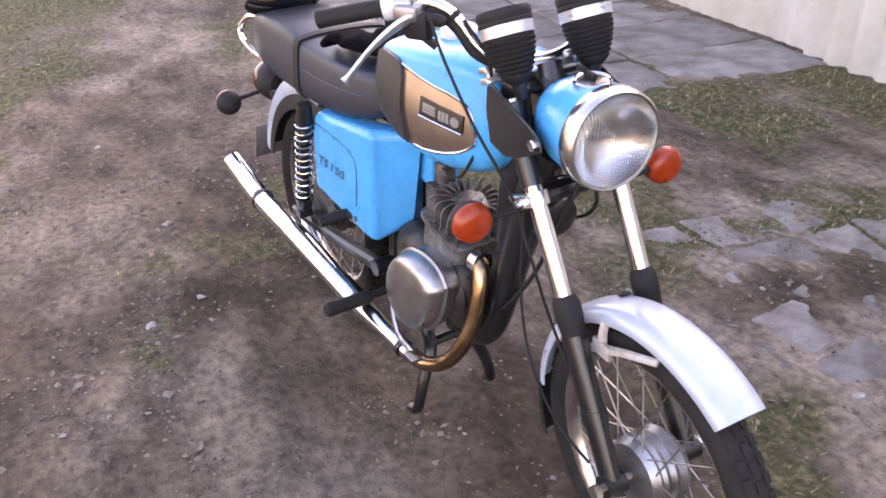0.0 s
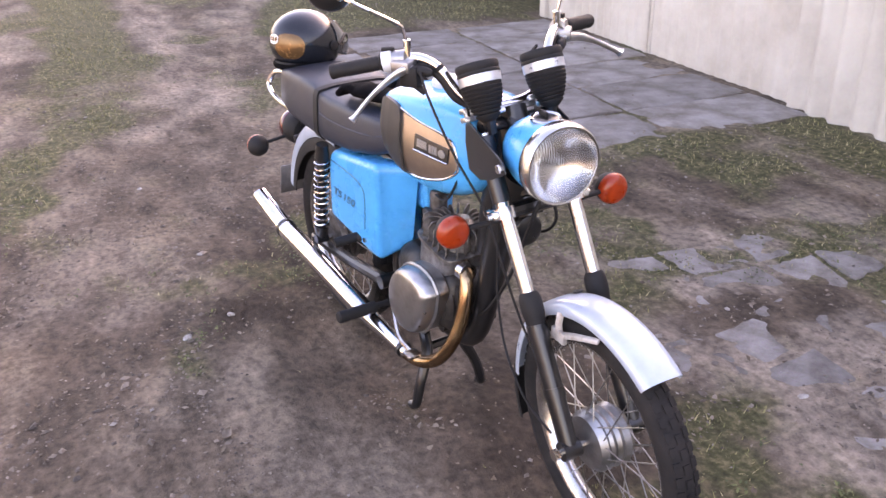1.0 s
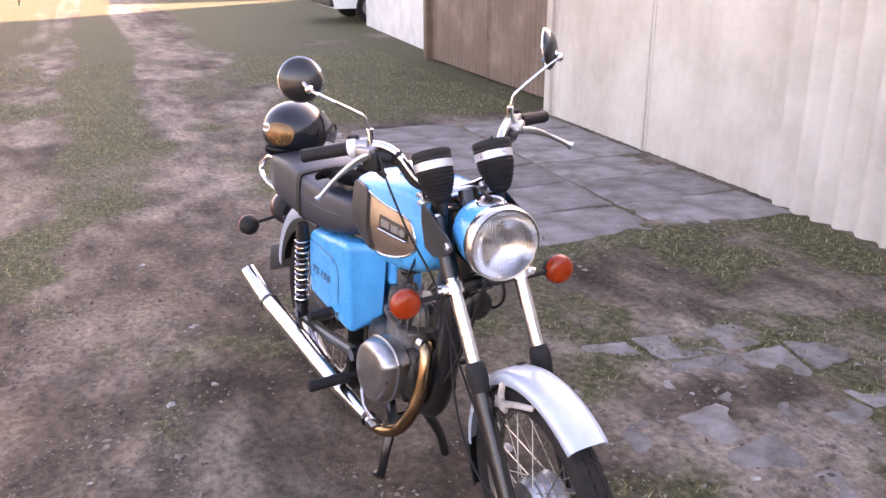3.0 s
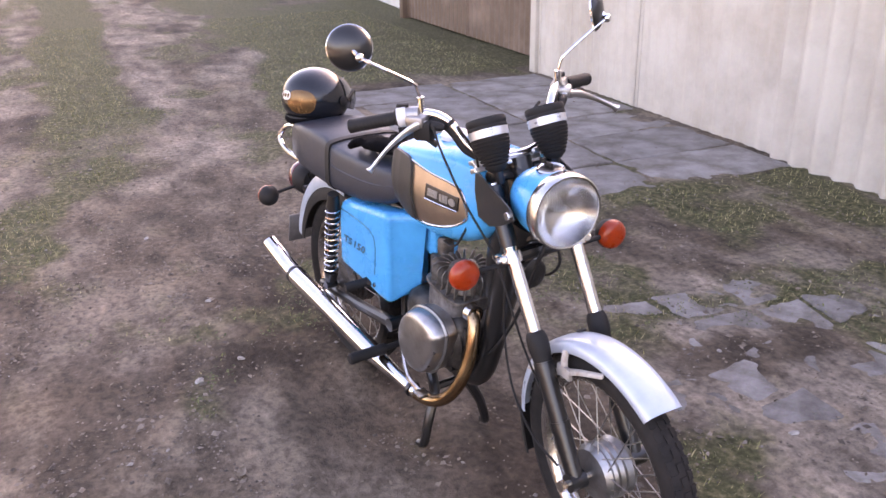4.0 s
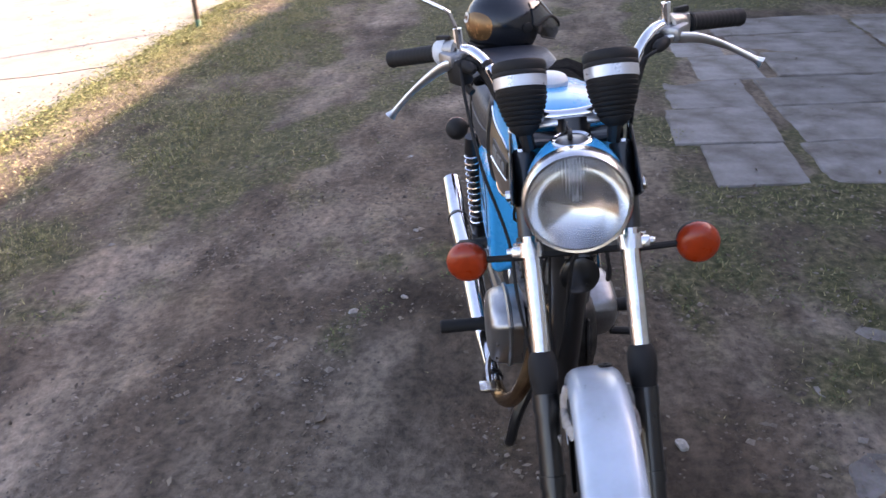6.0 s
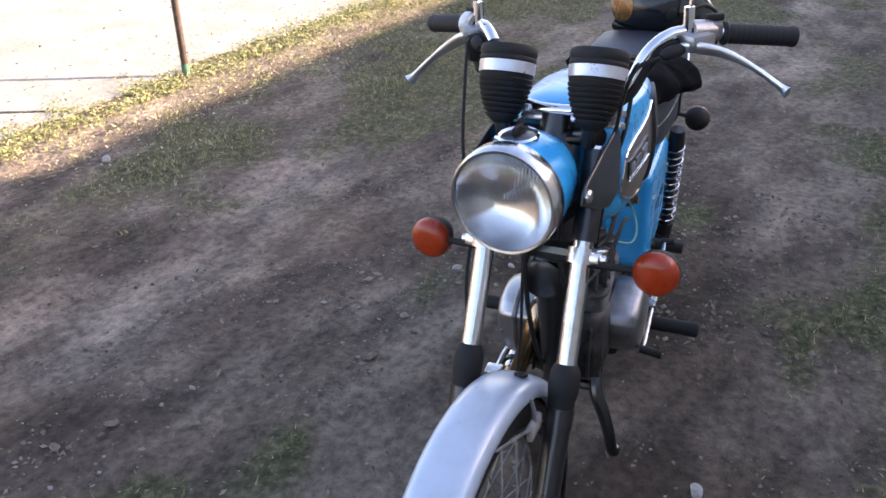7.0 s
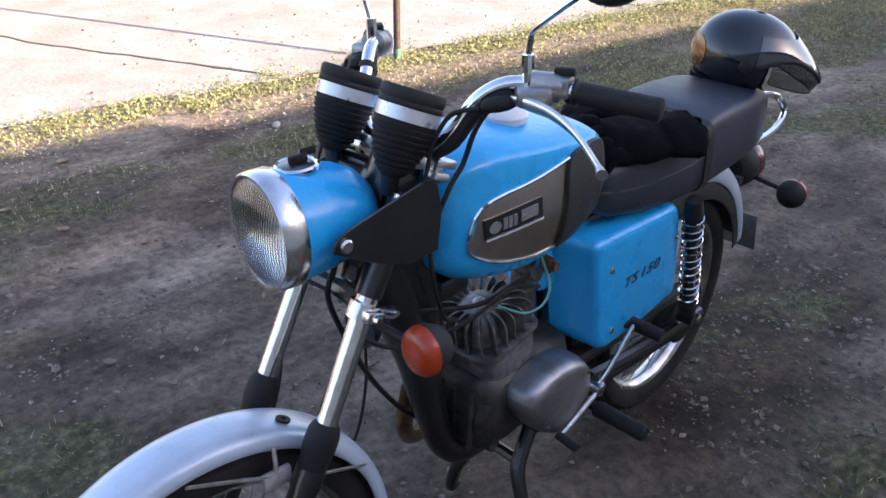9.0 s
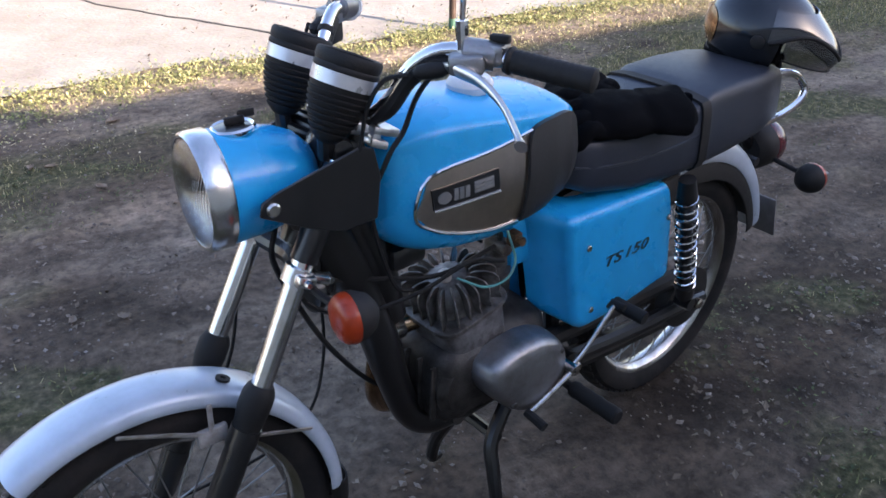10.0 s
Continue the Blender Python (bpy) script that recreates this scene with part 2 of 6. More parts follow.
def bolt(at, axis="Y", r=0.006, h=0.006):
    return lathe([(-h, 0), (-h, r), (h * 0.6, r), (h, r * 0.7), (h, 0)], at, axis, 8)


# ---- motorcycle ----
bike = thing("motorcycle", "sky blue older motorcycle with chrome trim on its centre stand", "motorcycle", BIKE)

# wheels
def spoke_mesh(length):
    return put_mesh("spoke", tube([(0, 0, 0), (0, 0, length)], 0.0016, 5), SPOKEMAT, 0)


def wheel(name, at, radius, width, m, hub_mat, hub_r, hub_w):
    """A spoked wheel: the hub with its drum, and tyre, rim and spokes under it."""
    rim_r = radius - 0.062
    hub = part(name, lathe([(-hub_w, 0), (-hub_w, hub_r * 0.35), (-hub_w * 0.9, hub_r * 0.85), (-hub_w * 0.6, hub_r), (-hub_w * 0.45, hub_r * 0.93), (-hub_w * 0.3, hub_r), (-hub_w * 0.1, hub_r * 0.93), (hub_w * 0.1, hub_r), (hub_w * 0.3, hub_r * 0.93), (hub_w * 0.6, hub_r), (hub_w * 0.9, hub_r * 0.85), (hub_w, hub_r * 0.35), (hub_w, 0)], at, "Y", 36), hub_mat, bike, "ribbed drum hub", m)
    w = width / 2
    prof = [(-w * 0.55, rim_r - 0.004), (-w * 0.85, rim_r + 0.012), (-w, rim_r + 0.03), (-w * 0.92, rim_r + 0.045), (-w * 0.62, radius - 0.006), (-w * 0.3, radius - 0.001), (0, radius), (w * 0.3, radius - 0.001), (w * 0.62, radius - 0.006), (w * 0.92, rim_r + 0.045), (w, rim_r + 0.03), (w * 0.85, rim_r + 0.012), (w * 0.55, rim_r - 0.004)]
    tyre = lathe(prof, at, "Y", 72)
    blocks = []
    for i in range(60):
        a = 2 * math.pi * i / 60
        for s in (-1, 0, 1):
            b = a + (0.03 if s == 0 else 0)
            m1 = Matrix.Translation(at) @ Matrix.Rotation(b, 4, "Y") @ Matrix.Translation((0, s * w * 0.52, radius - (0.0005 if s == 0 else 0.0045))) @ Matrix.Rotation(-s * 0.32, 4, "X")
            blocks.append(rbox((0.02, w * 0.42, 0.007), bevel=0, m=m1))
    part("tyre", join(tyre, *blocks), DUSTYRUBBER, hub, "black ribbed rubber tyre", m)
    rw = w * 0.62
    part("rim", lathe([(-rw, rim_r + 0.008), (-rw - 0.003, rim_r + 0.004), (-rw, rim_r - 0.004), (-rw * 0.8, rim_r - 0.008), (-rw * 0.45, rim_r - 0.016), (0, rim_r - 0.019), (rw * 0.45, rim_r - 0.016), (rw * 0.8, rim_r - 0.008), (rw, rim_r - 0.004), (rw + 0.003, rim_r + 0.004), (rw, rim_r + 0.008)], at, "Y", 72), RIMMAT, hub, "dull steel rim", m)
    me = None
    for i in range(36):
        a, s = 2 * math.pi * i / 36, (-1) ** i
        lean = 0.42 * (1 if (i // 2) % 2 else -1)
        p0 = Vector(at) + Vector((math.sin(a + lean) * hub_r * 0.9, s * hub_w * 0.72, math.cos(a + lean) * hub_r * 0.9))
        p1 = Vector(at) + Vector((math.sin(a) * (rim_r - 0.016), s * 0.004, math.cos(a) * (rim_r - 0.016)))
        me = me or spoke_mesh((p1 - p0).length)
        sp = new("spoke", me)
        sp.parent = hub
        sp.matrix_basis = m @ Matrix.Translation(p0) @ (p1 - p0).to_track_quat("Z", "X").to_matrix().to_4x4()
    part("axle", join(tube([(at[0], -0.125, at[2]), (at[0], 0.125, at[2])], 0.008, 10), bolt((at[0], 0.125, at[2]), "Y", 0.014, 0.008), bolt((at[0], -0.125, at[2]), "Y", 0.014, 0.008)), DULLCHROME, hub, "", m)
    return hub


FRONT, REAR = (1.278, 0, 0.30), (-0.045, 0, 0.305)
wheel("front_wheel", FRONT, 0.30, 0.074, STEER_LOW, ALU, 0.074, 0.05)
wheel("rear_wheel", REAR, 0.305, 0.084, ONE, CASTDARK, 0.088, 0.06)


# mudguards
def mudguard(at, a0, a1, r0, r1, half, n=40, thick=0.0025, tail=0.0):
    """A rounded gutter about a wheel, from a0 to a1 degrees (0 ahead, 90 above)."""
    sec = [(-math.copysign(abs(math.cos(a)) ** 0.62, math.cos(a)), r0 + (r1 - r0) * math.sin(a) ** 0.8) for a in np.linspace(0, math.pi, 17)]
    rings = []
    for i in range(n + 1):
        t = i / n
        a = radians(a0 + (a1 - a0) * t)
        e = min(1.0, 0.55 + 6 * min(t, 1 - t) + 0.25)
        loop = [(y * half, r) for y, r in sec] + [(y * (half - thick), r - thick) for y, r in reversed(sec)]
        rings.append([(at[0] + math.cos(a) * (r + tail * t), y * (0.9 + 0.1 * e), at[2] + math.sin(a) * (r + tail * t)) for y, r in loop])
    return ring_skin(rings)


front_guard = part("front_mudguard", mudguard((FRONT[0] + 0.002, 0, FRONT[2] + 0.002), 54.5, 178, 0.316, 0.346, 0.0505, 48, tail=-0.024), FENDER, bike, "pale silver painted front mudguard with scuffs", STEER_LOW, 70)
part("mud_flap", mudguard(FRONT, 177, 203, 0.304, 0.332, 0.047, 8), RUBBER, front_guard, "black rubber mud flap", STEER_LOW)
part("grommet", lathe([(-0.002, 0.012), (0.002, 0.012), (0.002, 0.005), (-0.002, 0.004)], (FRONT[0] - 0.132, 0.02, FRONT[2] + 0.3125), "Z", 14, Matrix.Rotation(radians(-23), 4, "Y")), RUBBER, front_guard, "", STEER_LOW)
for s in (1, -1):
    y = 0.058 * s
    hub_at = (1.188, y, 0.545)
    part("mudguard_stay", join(
        tube([hub_at, (1.25, y, 0.575), (1.325, 0.051 * s, 0.602)], [0.009, 0.008, 0.007], 8, flat=0.35),
        tube([hub_at, (1.187, y, 0.575), (1.184, 0.051 * s, 0.598)], [0.009, 0.008, 0.008], 8, flat=0.35),
        tube([hub_at, (1.12, y, 0.51), (1.02, 0.051 * s, 0.47)], [0.009, 0.008, 0.007], 8, flat=0.35),
        rbox((0.05, 0.012, 0.03), hub_at, 0.004)), STAY, front_guard, "pale grey steel stay", STEER_LOW)
rear_guard = part("rear_mudguard", mudguard(REAR, 78, 166, 0.352, 0.408, 0.062, 30, tail=-0.025), FENDER, bike, "pale silver rear mudguard with deep tail", smooth=70)
part("inner_guard", mudguard(REAR, 60, 166, 0.302, 0.366, 0.0635, 30, tail=-0.006), RUBBER, rear_guard, "black inner guard")
part("tail_plate", rbox((0.006, 0.15, 0.12), (-0.445, 0.0, 0.385), 0.002, Matrix.Rotation(radians(14), 4, "Y")), PLATEBACK, rear_guard, "grey sheet metal plate carrier")

# frame
part("frame", join(
    tube([(0.985, 0, 0.80), (0.90, 0, 0.985)], 0.032, 14),
    rbox((0.16, 0.07, 0.17), (0.90, 0, 0.87), 0.02, Matrix.Rotation(radians(-27), 4, "Y")),
    tube([(0.955, 0, 0.84), (0.90, 0, 0.72), (0.845, 0, 0.58), (0.80, 0, 0.42), (0.755, 0, 0.31), (0.68, 0, 0.265), (0.5, 0, 0.26)], [0.052, 0.047, 0.038, 0.032, 0.029, 0.027, 0.024], 14, 5),
    tube([(0.9, 0, 0.85), (0.85, 0, 0.72), (0.805, 0, 0.58)], [0.05, 0.046, 0.03], 12, 4),
    tube([(0.94, 0, 0.87), (0.8, 0, 0.82), (0.6, 0, 0.74), (0.45, 0, 0.68)], [0.05, 0.045, 0.035, 0.03], 12, 4),
    *[tube([(0.45, 0.035 * s, 0.70), (0.3, 0.06 * s, 0.725), (0.12, 0.09 * s, 0.72), (-0.18, 0.09 * s, 0.72)], 0.014, 8, 3) for s in (1, -1)],
    *[tube([(0.46, 0.035 * s, 0.68), (0.42, 0.045 * s, 0.5), (0.42, 0.055 * s, 0.34), (0.5, 0.045 * s, 0.27)], 0.017, 8, 3) for s in (1, -1)]), BLACKPAINT, bike, "black painted steel frame")
part("swing_arm", join(
    *[tube([(0.42, 0.1 * s, 0.35), (0.2, 0.105 * s, 0.325), (0.0, 0.105 * s, 0.308), (-0.09, 0.105 * s, 0.30)], [0.02, 0.018, 0.018, 0.014], 10, 3) for s in (1, -1)],
    tube([(0.42, -0.12, 0.35), (0.42, 0.12, 0.35)], 0.022, 12)), BLACKPAINT, bike, "black swing arm")
part("chain_case", join(
    tube([(0.46, 0.075, 0.40), (0.3, 0.072, 0.385), (0.1, 0.07, 0.372), (-0.03, 0.07, 0.365)], 0.022, 10, 3),
    tube([(0.46, 0.075, 0.31), (0.3, 0.072, 0.285), (0.1, 0.07, 0.262), (-0.03, 0.07, 0.25)], 0.022, 10, 3),
    lathe([(-0.025, 0), (-0.025, 0.075), (0.02, 0.082), (0.025, 0.05), (0.025, 0)], (-0.045, 0.072, 0.305), "Y", 24)), RUBBER, bike, "ribbed rubber chain gaiters")

# shock absorbers
for s in (1, -1):
    top, low = Vector((0.125, 0.142 * s, 0.70)), Vector((0.03, 0.13 * s, 0.345))
    way = (low - top).normalized()
    shock = part("shock_absorber", join(
        tube([top, top + way * 0.05], [0.018, 0.0235], 14), tube([top + way * 0.05, top + way * 0.11], 0.019, 12),
        tube([top + way * 0.1, low], 0.0145, 12), tube([low - way * 0.06, low - way * 0.02], [0.026, 0.02], 14),
        tube([low - Vector((0, 0.02, 0)), low + Vector((0, 0.02, 0))], 0.016, 12)), BLACKPAINT, bike, "black rear shock absorber")
    coil, turns = [], 12.5
    a0, a1 = top + way * 0.045, low - way * 0.055
    ex, ey = way.orthogonal().normalized(), way.cross(way.orthogonal().normalized())
    for i in range(int(turns * 16) + 1):
        a = 2 * math.pi * i / 16
        coil.append(a0.lerp(a1, i / (turns * 16)) + 0.0225 * (math.cos(a) * ex + math.sin(a) * ey))
    part("spring", tube(coil, 0.003, 6), CHROME, shock, "bright chrome coil spring")

# fuel tank
TANK = [(0.44, 0.075, 0.80, 0.905), (0.447, 0.092, 0.785, 0.925), (0.465, 0.106, 0.768, 0.943), (0.50, 0.116, 0.752, 0.952), (0.56, 0.124, 0.735, 0.962), (0.63, 0.127, 0.724, 0.972), (0.70, 0.123, 0.724, 0.981), (0.76, 0.116, 0.734, 0.985), (0.81, 0.108, 0.75, 0.982), (0.845, 0.097, 0.77, 0.97), (0.866, 0.083, 0.788, 0.951), (0.877, 0.062, 0.808, 0.923)]
TANK_SECTION = [(0, 0), (0.45, 0.0), (0.72, 0.03), (0.89, 0.12), (0.97, 0.26), (1.0, 0.42), (0.985, 0.58), (0.945, 0.72), (0.905, 0.835), (0.878, 0.89), (0.835, 0.922), (0.74, 0.948), (0.58, 0.973), (0.35, 0.99), (0, 1.0)]


def tank_ring(x, w, zb, zt):
    half = [(x, w * y, zb + (zt - zb) * z) for y, z in TANK_SECTION]
    return half + [(a, -b, c) for a, b, c in half[-2:0:-1]]


tank_bm = ring_skin([tank_ring(*s) for s in TANK])
bmesh.ops.subdivide_edges(tank_bm, edges=[e for e in tank_bm.edges if len(e.link_faces) == 2 and all(len(f.verts) == 4 for f in e.link_faces)], cuts=1, use_grid_fill=True, smooth=1.0)
tank_tree = BVHTree.FromBMesh(tank_bm)
tank = part("fuel_tank", tank_bm, BLUE, bike, "sky blue fuel tank with rounded shoulders", smooth=60)


def skin_y(tree, x, z, s, near=0.4):
    hit = tree.ray_cast(Vector((x, s * near, z)), Vector((0, -s, 0)))
    return hit[0].y if hit[0] is not None else s * 0.1


def on_side(tree, poly, s, lift, thick, cuts=3):
    """An outline in (x, z) laid on a curved side."""
    bm = bmesh.new()
    bm.faces.new([bm.verts.new((x, 0, z)) for x, z in poly])
    bmesh.ops.triangulate(bm, faces=bm.faces)
    for _ in range(cuts):
        bmesh.ops.subdivide_edges(bm, edges=[e for e in bm.edges if e.calc_length() > 0.018], cuts=1)
        bmesh.ops.triangulate(bm, faces=bm.faces)
    for v in bm.verts:
        v.co.y = skin_y(tree, v.co.x, v.co.z, s) + s * lift
    low = bm.copy()
    for v in low.verts:
        v.co.y -= s * thick
    edge = [(e.verts[0].co.copy(), e.verts[1].co.copy()) for e in bm.edges if e.is_boundary]
    out = join(bm, low)
    for a, b in edge:
        q = [out.verts.new(p) for p in (a, b, b - Vector((0, s * thick, 0)), a - Vector((0, s * thick, 0)))]
        out.faces.new(q)
    bmesh.ops.remove_doubles(out, verts=out.verts, dist=1e-5)
    bmesh.ops.recalc_face_normals(out, faces=out.faces)
    return out


EMBLEM = [(0.831, 0.833), (0.806, 0.896), (0.69, 0.911), (0.587, 0.923), (0.556, 0.835), (0.60, 0.76), (0.667, 0.762), (0.742, 0.778), (0.797, 0.80)]
PAD = [(0.60, 0.897), (0.585, 0.926), (0.525, 0.932), (0.472, 0.925), (0.451, 0.89), (0.447, 0.83), (0.465, 0.785), (0.52, 0.757), (0.60, 0.76), (0.607, 0.77)]
for s in (1, -1):
    trim = part("side_panel", on_side(tank_tree, EMBLEM, s, 0.002, 0.004), PANEL, tank, "polished brown metal side panel", smooth=60)
    loop = EMBLEM[5:] + EMBLEM[:4]
    part("trim_strip", tube([(x, skin_y(tank_tree, x, z, s) + s * 0.002, z) for x, z in [tuple(v)[::2] for v in curve_points([(a, 0, b) for a, b in loop], 4)]], 0.0032, 6), CHROME, tank, "chrome trim strip")
    part("knee_pad", on_side(tank_tree, [(p.x, p.z) for p in curve_points([(a, 0, b) for a, b in PAD + PAD[:1]], 3)[:-1]], s, 0.009, 0.012), PADRUBBER, tank, "black rubber knee pad", smooth=60)
    badge = part("badge", on_side(tank_tree, [(0.80, 0.838), (0.805, 0.875), (0.672, 0.881), (0.67, 0.843)], s, 0.005, 0.005), BLACKPAINT, tank, "black name badge with plain silver marks")
    part("badge_line", tube([(x, skin_y(tank_tree, x, 0.837 + (0.80 - x) * 0.03, s) + s * 0.006, 0.837 + (0.80 - x) * 0.03) for x in (0.80, 0.755, 0.71, 0.67)], 0.0024, 6), CHROME, badge)
    marks = [[(0.782 + 0.0125 * math.cos(a), 0.8575 + 0.0105 * math.sin(a)) for a in (2 * math.pi * k / 16 for k in range(16))]]
    for a, b in ((0.764, 0.756), (0.753, 0.745), (0.742, 0.734)):
        marks.append([(a, 0.8685), (b, 0.869), (b, 0.849), (a, 0.8485)])
    for top_z, low_z in ((0.872, 0.8665), (0.865, 0.86), (0.8585, 0.853)):
        marks.append([(0.724, top_z - 0.001), (0.684, top_z), (0.684, low_z), (0.724, low_z - 0.001)])
    for q in marks:
        part("badge_mark", on_side(tank_tree, q, s, 0.007, 0.003, 1), SILVERLETTER, badge, "plain silver shape")
part("filler_cap", lathe([(0, 0), (0, 0.03), (0.006, 0.032), (0.01, 0.04), (0.022, 0.041), (0.03, 0.036), (0.034, 0.028), (0.036, 0)], (0.625, 0, 0.962), "Z", 28), CREAM, tank, "milky white filler cap")

# seat
SEAT = [(0.475, 0.06, 0.775, 0.825), (0.465, 0.085, 0.762, 0.838), (0.40, 0.112, 0.735, 0.848), (0.28, 0.128, 0.712, 0.846), (0.16, 0.133, 0.702, 0.848), (0.09, 0.134, 0.70, 0.853), (0.07, 0.131, 0.702, 0.856), (0.04, 0.133, 0.70, 0.866), (-0.06, 0.131, 0.702, 0.868), (-0.17, 0.126, 0.708, 0.862), (-0.245, 0.115, 0.716, 0.85), (-0.285, 0.09, 0.73, 0.84), (-0.30, 0.05, 0.75, 0.815)]


def seat_ring(x, w, zb, zt):
    """A cushion's section: upright sides, a tight upper edge, a slightly crowned top."""
    h = zt - zb
    half = [(0, zb), (w * 0.6, zb), (w * 0.86, zb + 0.002), (w * 0.95, zb + 0.08 * h), (w, zb + 0.2 * h), (w * 0.99, zb + 0.5 * h), (w * 0.968, zb + 0.76 * h), (w * 0.955, zb + 0.85 * h), (w * 0.93, zb + 0.93 * h), (w * 0.89, zb + 0.975 * h), (w * 0.82, zt - 0.001), (w * 0.55, zt + 0.004), (0, zt + 0.006)]
    return [(x, a, b) for a, b in half] + [(x, -a, b) for a, b in half[-2:0:-1]]


seat_bm = ring_skin([seat_ring(*s) for s in SEAT])
seat_tree = BVHTree.FromBMesh(seat_bm)
seat = part("seat", seat_bm, SEATMAT, bike, "dark grey grained vinyl dual seat", smooth=60)
part("strap", ring_skin([[(x, y * 1.03, 0.776 + (z - 0.776) * 1.03) for _, y, z in seat_ring(0.075, 0.134, 0.70, 0.856)] for x in (0.09, 0.062)]), RUBBER, seat, "black passenger strap")
for s in (1, -1):
    part("piping", tube([(x, skin_y(seat_tree, x, z, s) + s * 0.001, z) for x, z in ((0.44, 0.80), (0.36, 0.79), (0.25, 0.785), (0.15, 0.785), (0.1, 0.79))], 0.003, 6, 3), SEATMAT, seat)
part("grab_rail", join(
    *[tube([(-0.16, 0.11 * s, 0.73), (-0.28, 0.112 * s, 0.735), (-0.36, 0.108 * s, 0.75), (-0.385, 0.1 * s, 0.775), (-0.35, 0.09 * s, 0.812), (-0.30, 0.08 * s, 0.826), (-0.24, 0.07 * s, 0.828)], 0.009, 10, 4) for s in (1, -1)]), CHROME, bike, "chrome grab rail")

# side covers
SIDE_IN = [(0.525, 0.725), (0.13, 0.70), (0.098, 0.63), (0.09, 0.455), (0.27, 0.42), (0.385, 0.416), (0.475, 0.475)]
SIDE_OUT = {1: [(0.48, 0.712), (0.152, 0.694), (0.13, 0.635), (0.102, 0.445), (0.28, 0.424), (0.40, 0.424), (0.433, 0.452)], -1: [(0.445, 0.725), (0.14, 0.685), (0.118, 0.63), (0.108, 0.455), (0.25, 0.442), (0.385, 0.425), (0.436, 0.428)]}


def round_ring(ring, y, r=0.03):
    """A closed outline in (x, z) at y with each corner rounded off."""
    ring = [Vector((a, y, b)) for a, b in ring]
    dense = []
    for i, v in enumerate(ring):
        nxt, prv = ring[(i + 1) % len(ring)], ring[i - 1]
        k = min(r, 0.42 * (nxt - v).length, 0.42 * (prv - v).length)
        a, b = v + (prv - v).normalized() * k, v + (nxt - v).normalized() * k
        dense += [(1 - q) ** 2 * a + 2 * q * (1 - q) * v + q * q * b for q in (0, 0.2, 0.4, 0.6, 0.8, 1)]
    return dense


def inset(ring, d, y):
    """The outline drawn in by d, at y."""
    mid, out = sum(ring, Vector()) / len(ring), []
    for i, v in enumerate(ring):
        way = ring[(i + 1) % len(ring)] - ring[i - 1]
        side = Vector((-way.z, 0, way.x)).normalized()
        if side.dot(mid - v) < 0:
            side = -side
        p = v + side * d
        out.append(Vector((p.x, y, p.z)))
    return out


for s in (1, -1):
    low_ring, edge_ring = round_ring(SIDE_IN, 0.035 * s), round_ring(SIDE_OUT[s], 0.105 * s)
    rings = [[a.lerp(b, t) for a, b in zip(low_ring, edge_ring)] for t in (0, 0.35, 0.7, 1)]
    rings += [inset(edge_ring, 0.021 * (1 - math.cos(a)), s * (0.105 + 0.021 * math.sin(a))) for a in (radians(k) for k in (15, 30, 45, 60, 75, 90))]
    mid = sum(rings[-1], Vector()) / len(rings[-1])
    rings += [[mid.lerp(v, k) + Vector((0, s * 0.0012 * (1 - k), 0)) for v in rings[-1]] for k in (0.75, 0.4, 0.05)]
    cover = part("side_cover", ring_skin(rings), BLUE, bike, "sky blue side cover with black model lettering", smooth=75)
    for x, z in ((0.41, 0.63), (0.382, 0.473), (0.15, 0.613)) if s > 0 else ((0.352, 0.464),):
        part("screw", join(bolt((x, 0.127 * s, z), "Y", 0.0075, 0.004)), DULLCHROME, cover)
    if s < 0:
        part("lid_groove", tube([(0.11, -0.1268, 0.655), (0.25, -0.1268, 0.65), (0.335, -0.1268, 0.638), (0.365, -0.1268, 0.605), (0.355, -0.1268, 0.5)], 0.0016, 5, 5), BLACKLETTER, cover)
    txt = bpy.data.curves.new("lettering", "FONT")
    txt.body, txt.size, txt.extrude, txt.shear, txt.space_character = "TS 150", 0.034, 0.0004, 0.25, 1.05
    txt.offset, txt.space_word = 0.0005, 0.35
    tmp = bpy.data.objects.new("lettering", txt)
    scene.collection.objects.link(tmp)
    bpy.context.view_layer.update()
    lm = bpy.data.meshes.new_from_object(tmp.evaluated_get(bpy.context.evaluated_depsgraph_get()))
    bpy.data.objects.remove(tmp)
    lb = bmesh.new()
    lb.from_mesh(lm)
    width = max(v.co.x for v in lb.verts)
    lb.transform(Matrix.Diagonal((0.148 / width, 1, 1, 1)))
    lb.transform(pose(0.358, 0.1275, 0.563, 90, 0, 180) if s > 0 else pose(0.15, -0.1275, 0.547, 90, 0, 0))
    part("lettering", lb, BLACKLETTER, cover, "black model lettering", smooth=0)
part("intake_box", rbox((0.08, 0.07, 0.12), (0.505, 0.012, 0.65), 0.02), BLUE, bike, "blue air intake box behind the cylinder")

# engine
engine = part("engine", join(
    rbox((0.30, 0.18, 0.19), (0.60, 0, 0.40), 0.05, seg=3),
    lathe([(-0.085, 0), (-0.085, 0.07), (-0.07, 0.085), (0.07, 0.085), (0.085, 0.07), (0.085, 0)], (0.665, 0, 0.40), "Y", 28),
    rbox((0.11, 0.2, 0.05), (0.52, 0, 0.305), 0.015),
    tube([(0.70, -0.08, 0.325), (0.70, 0.08, 0.325)], 0.016, 10)), CASEBLACK, bike, "oily dark alloy engine block")
for y in (-0.06, -0.02, 0.02, 0.06):
    part("crankcase_rib", rbox((0.014, 0.007, 0.13), (0.752, y, 0.40), 0.003), CASEBLACK, engine)
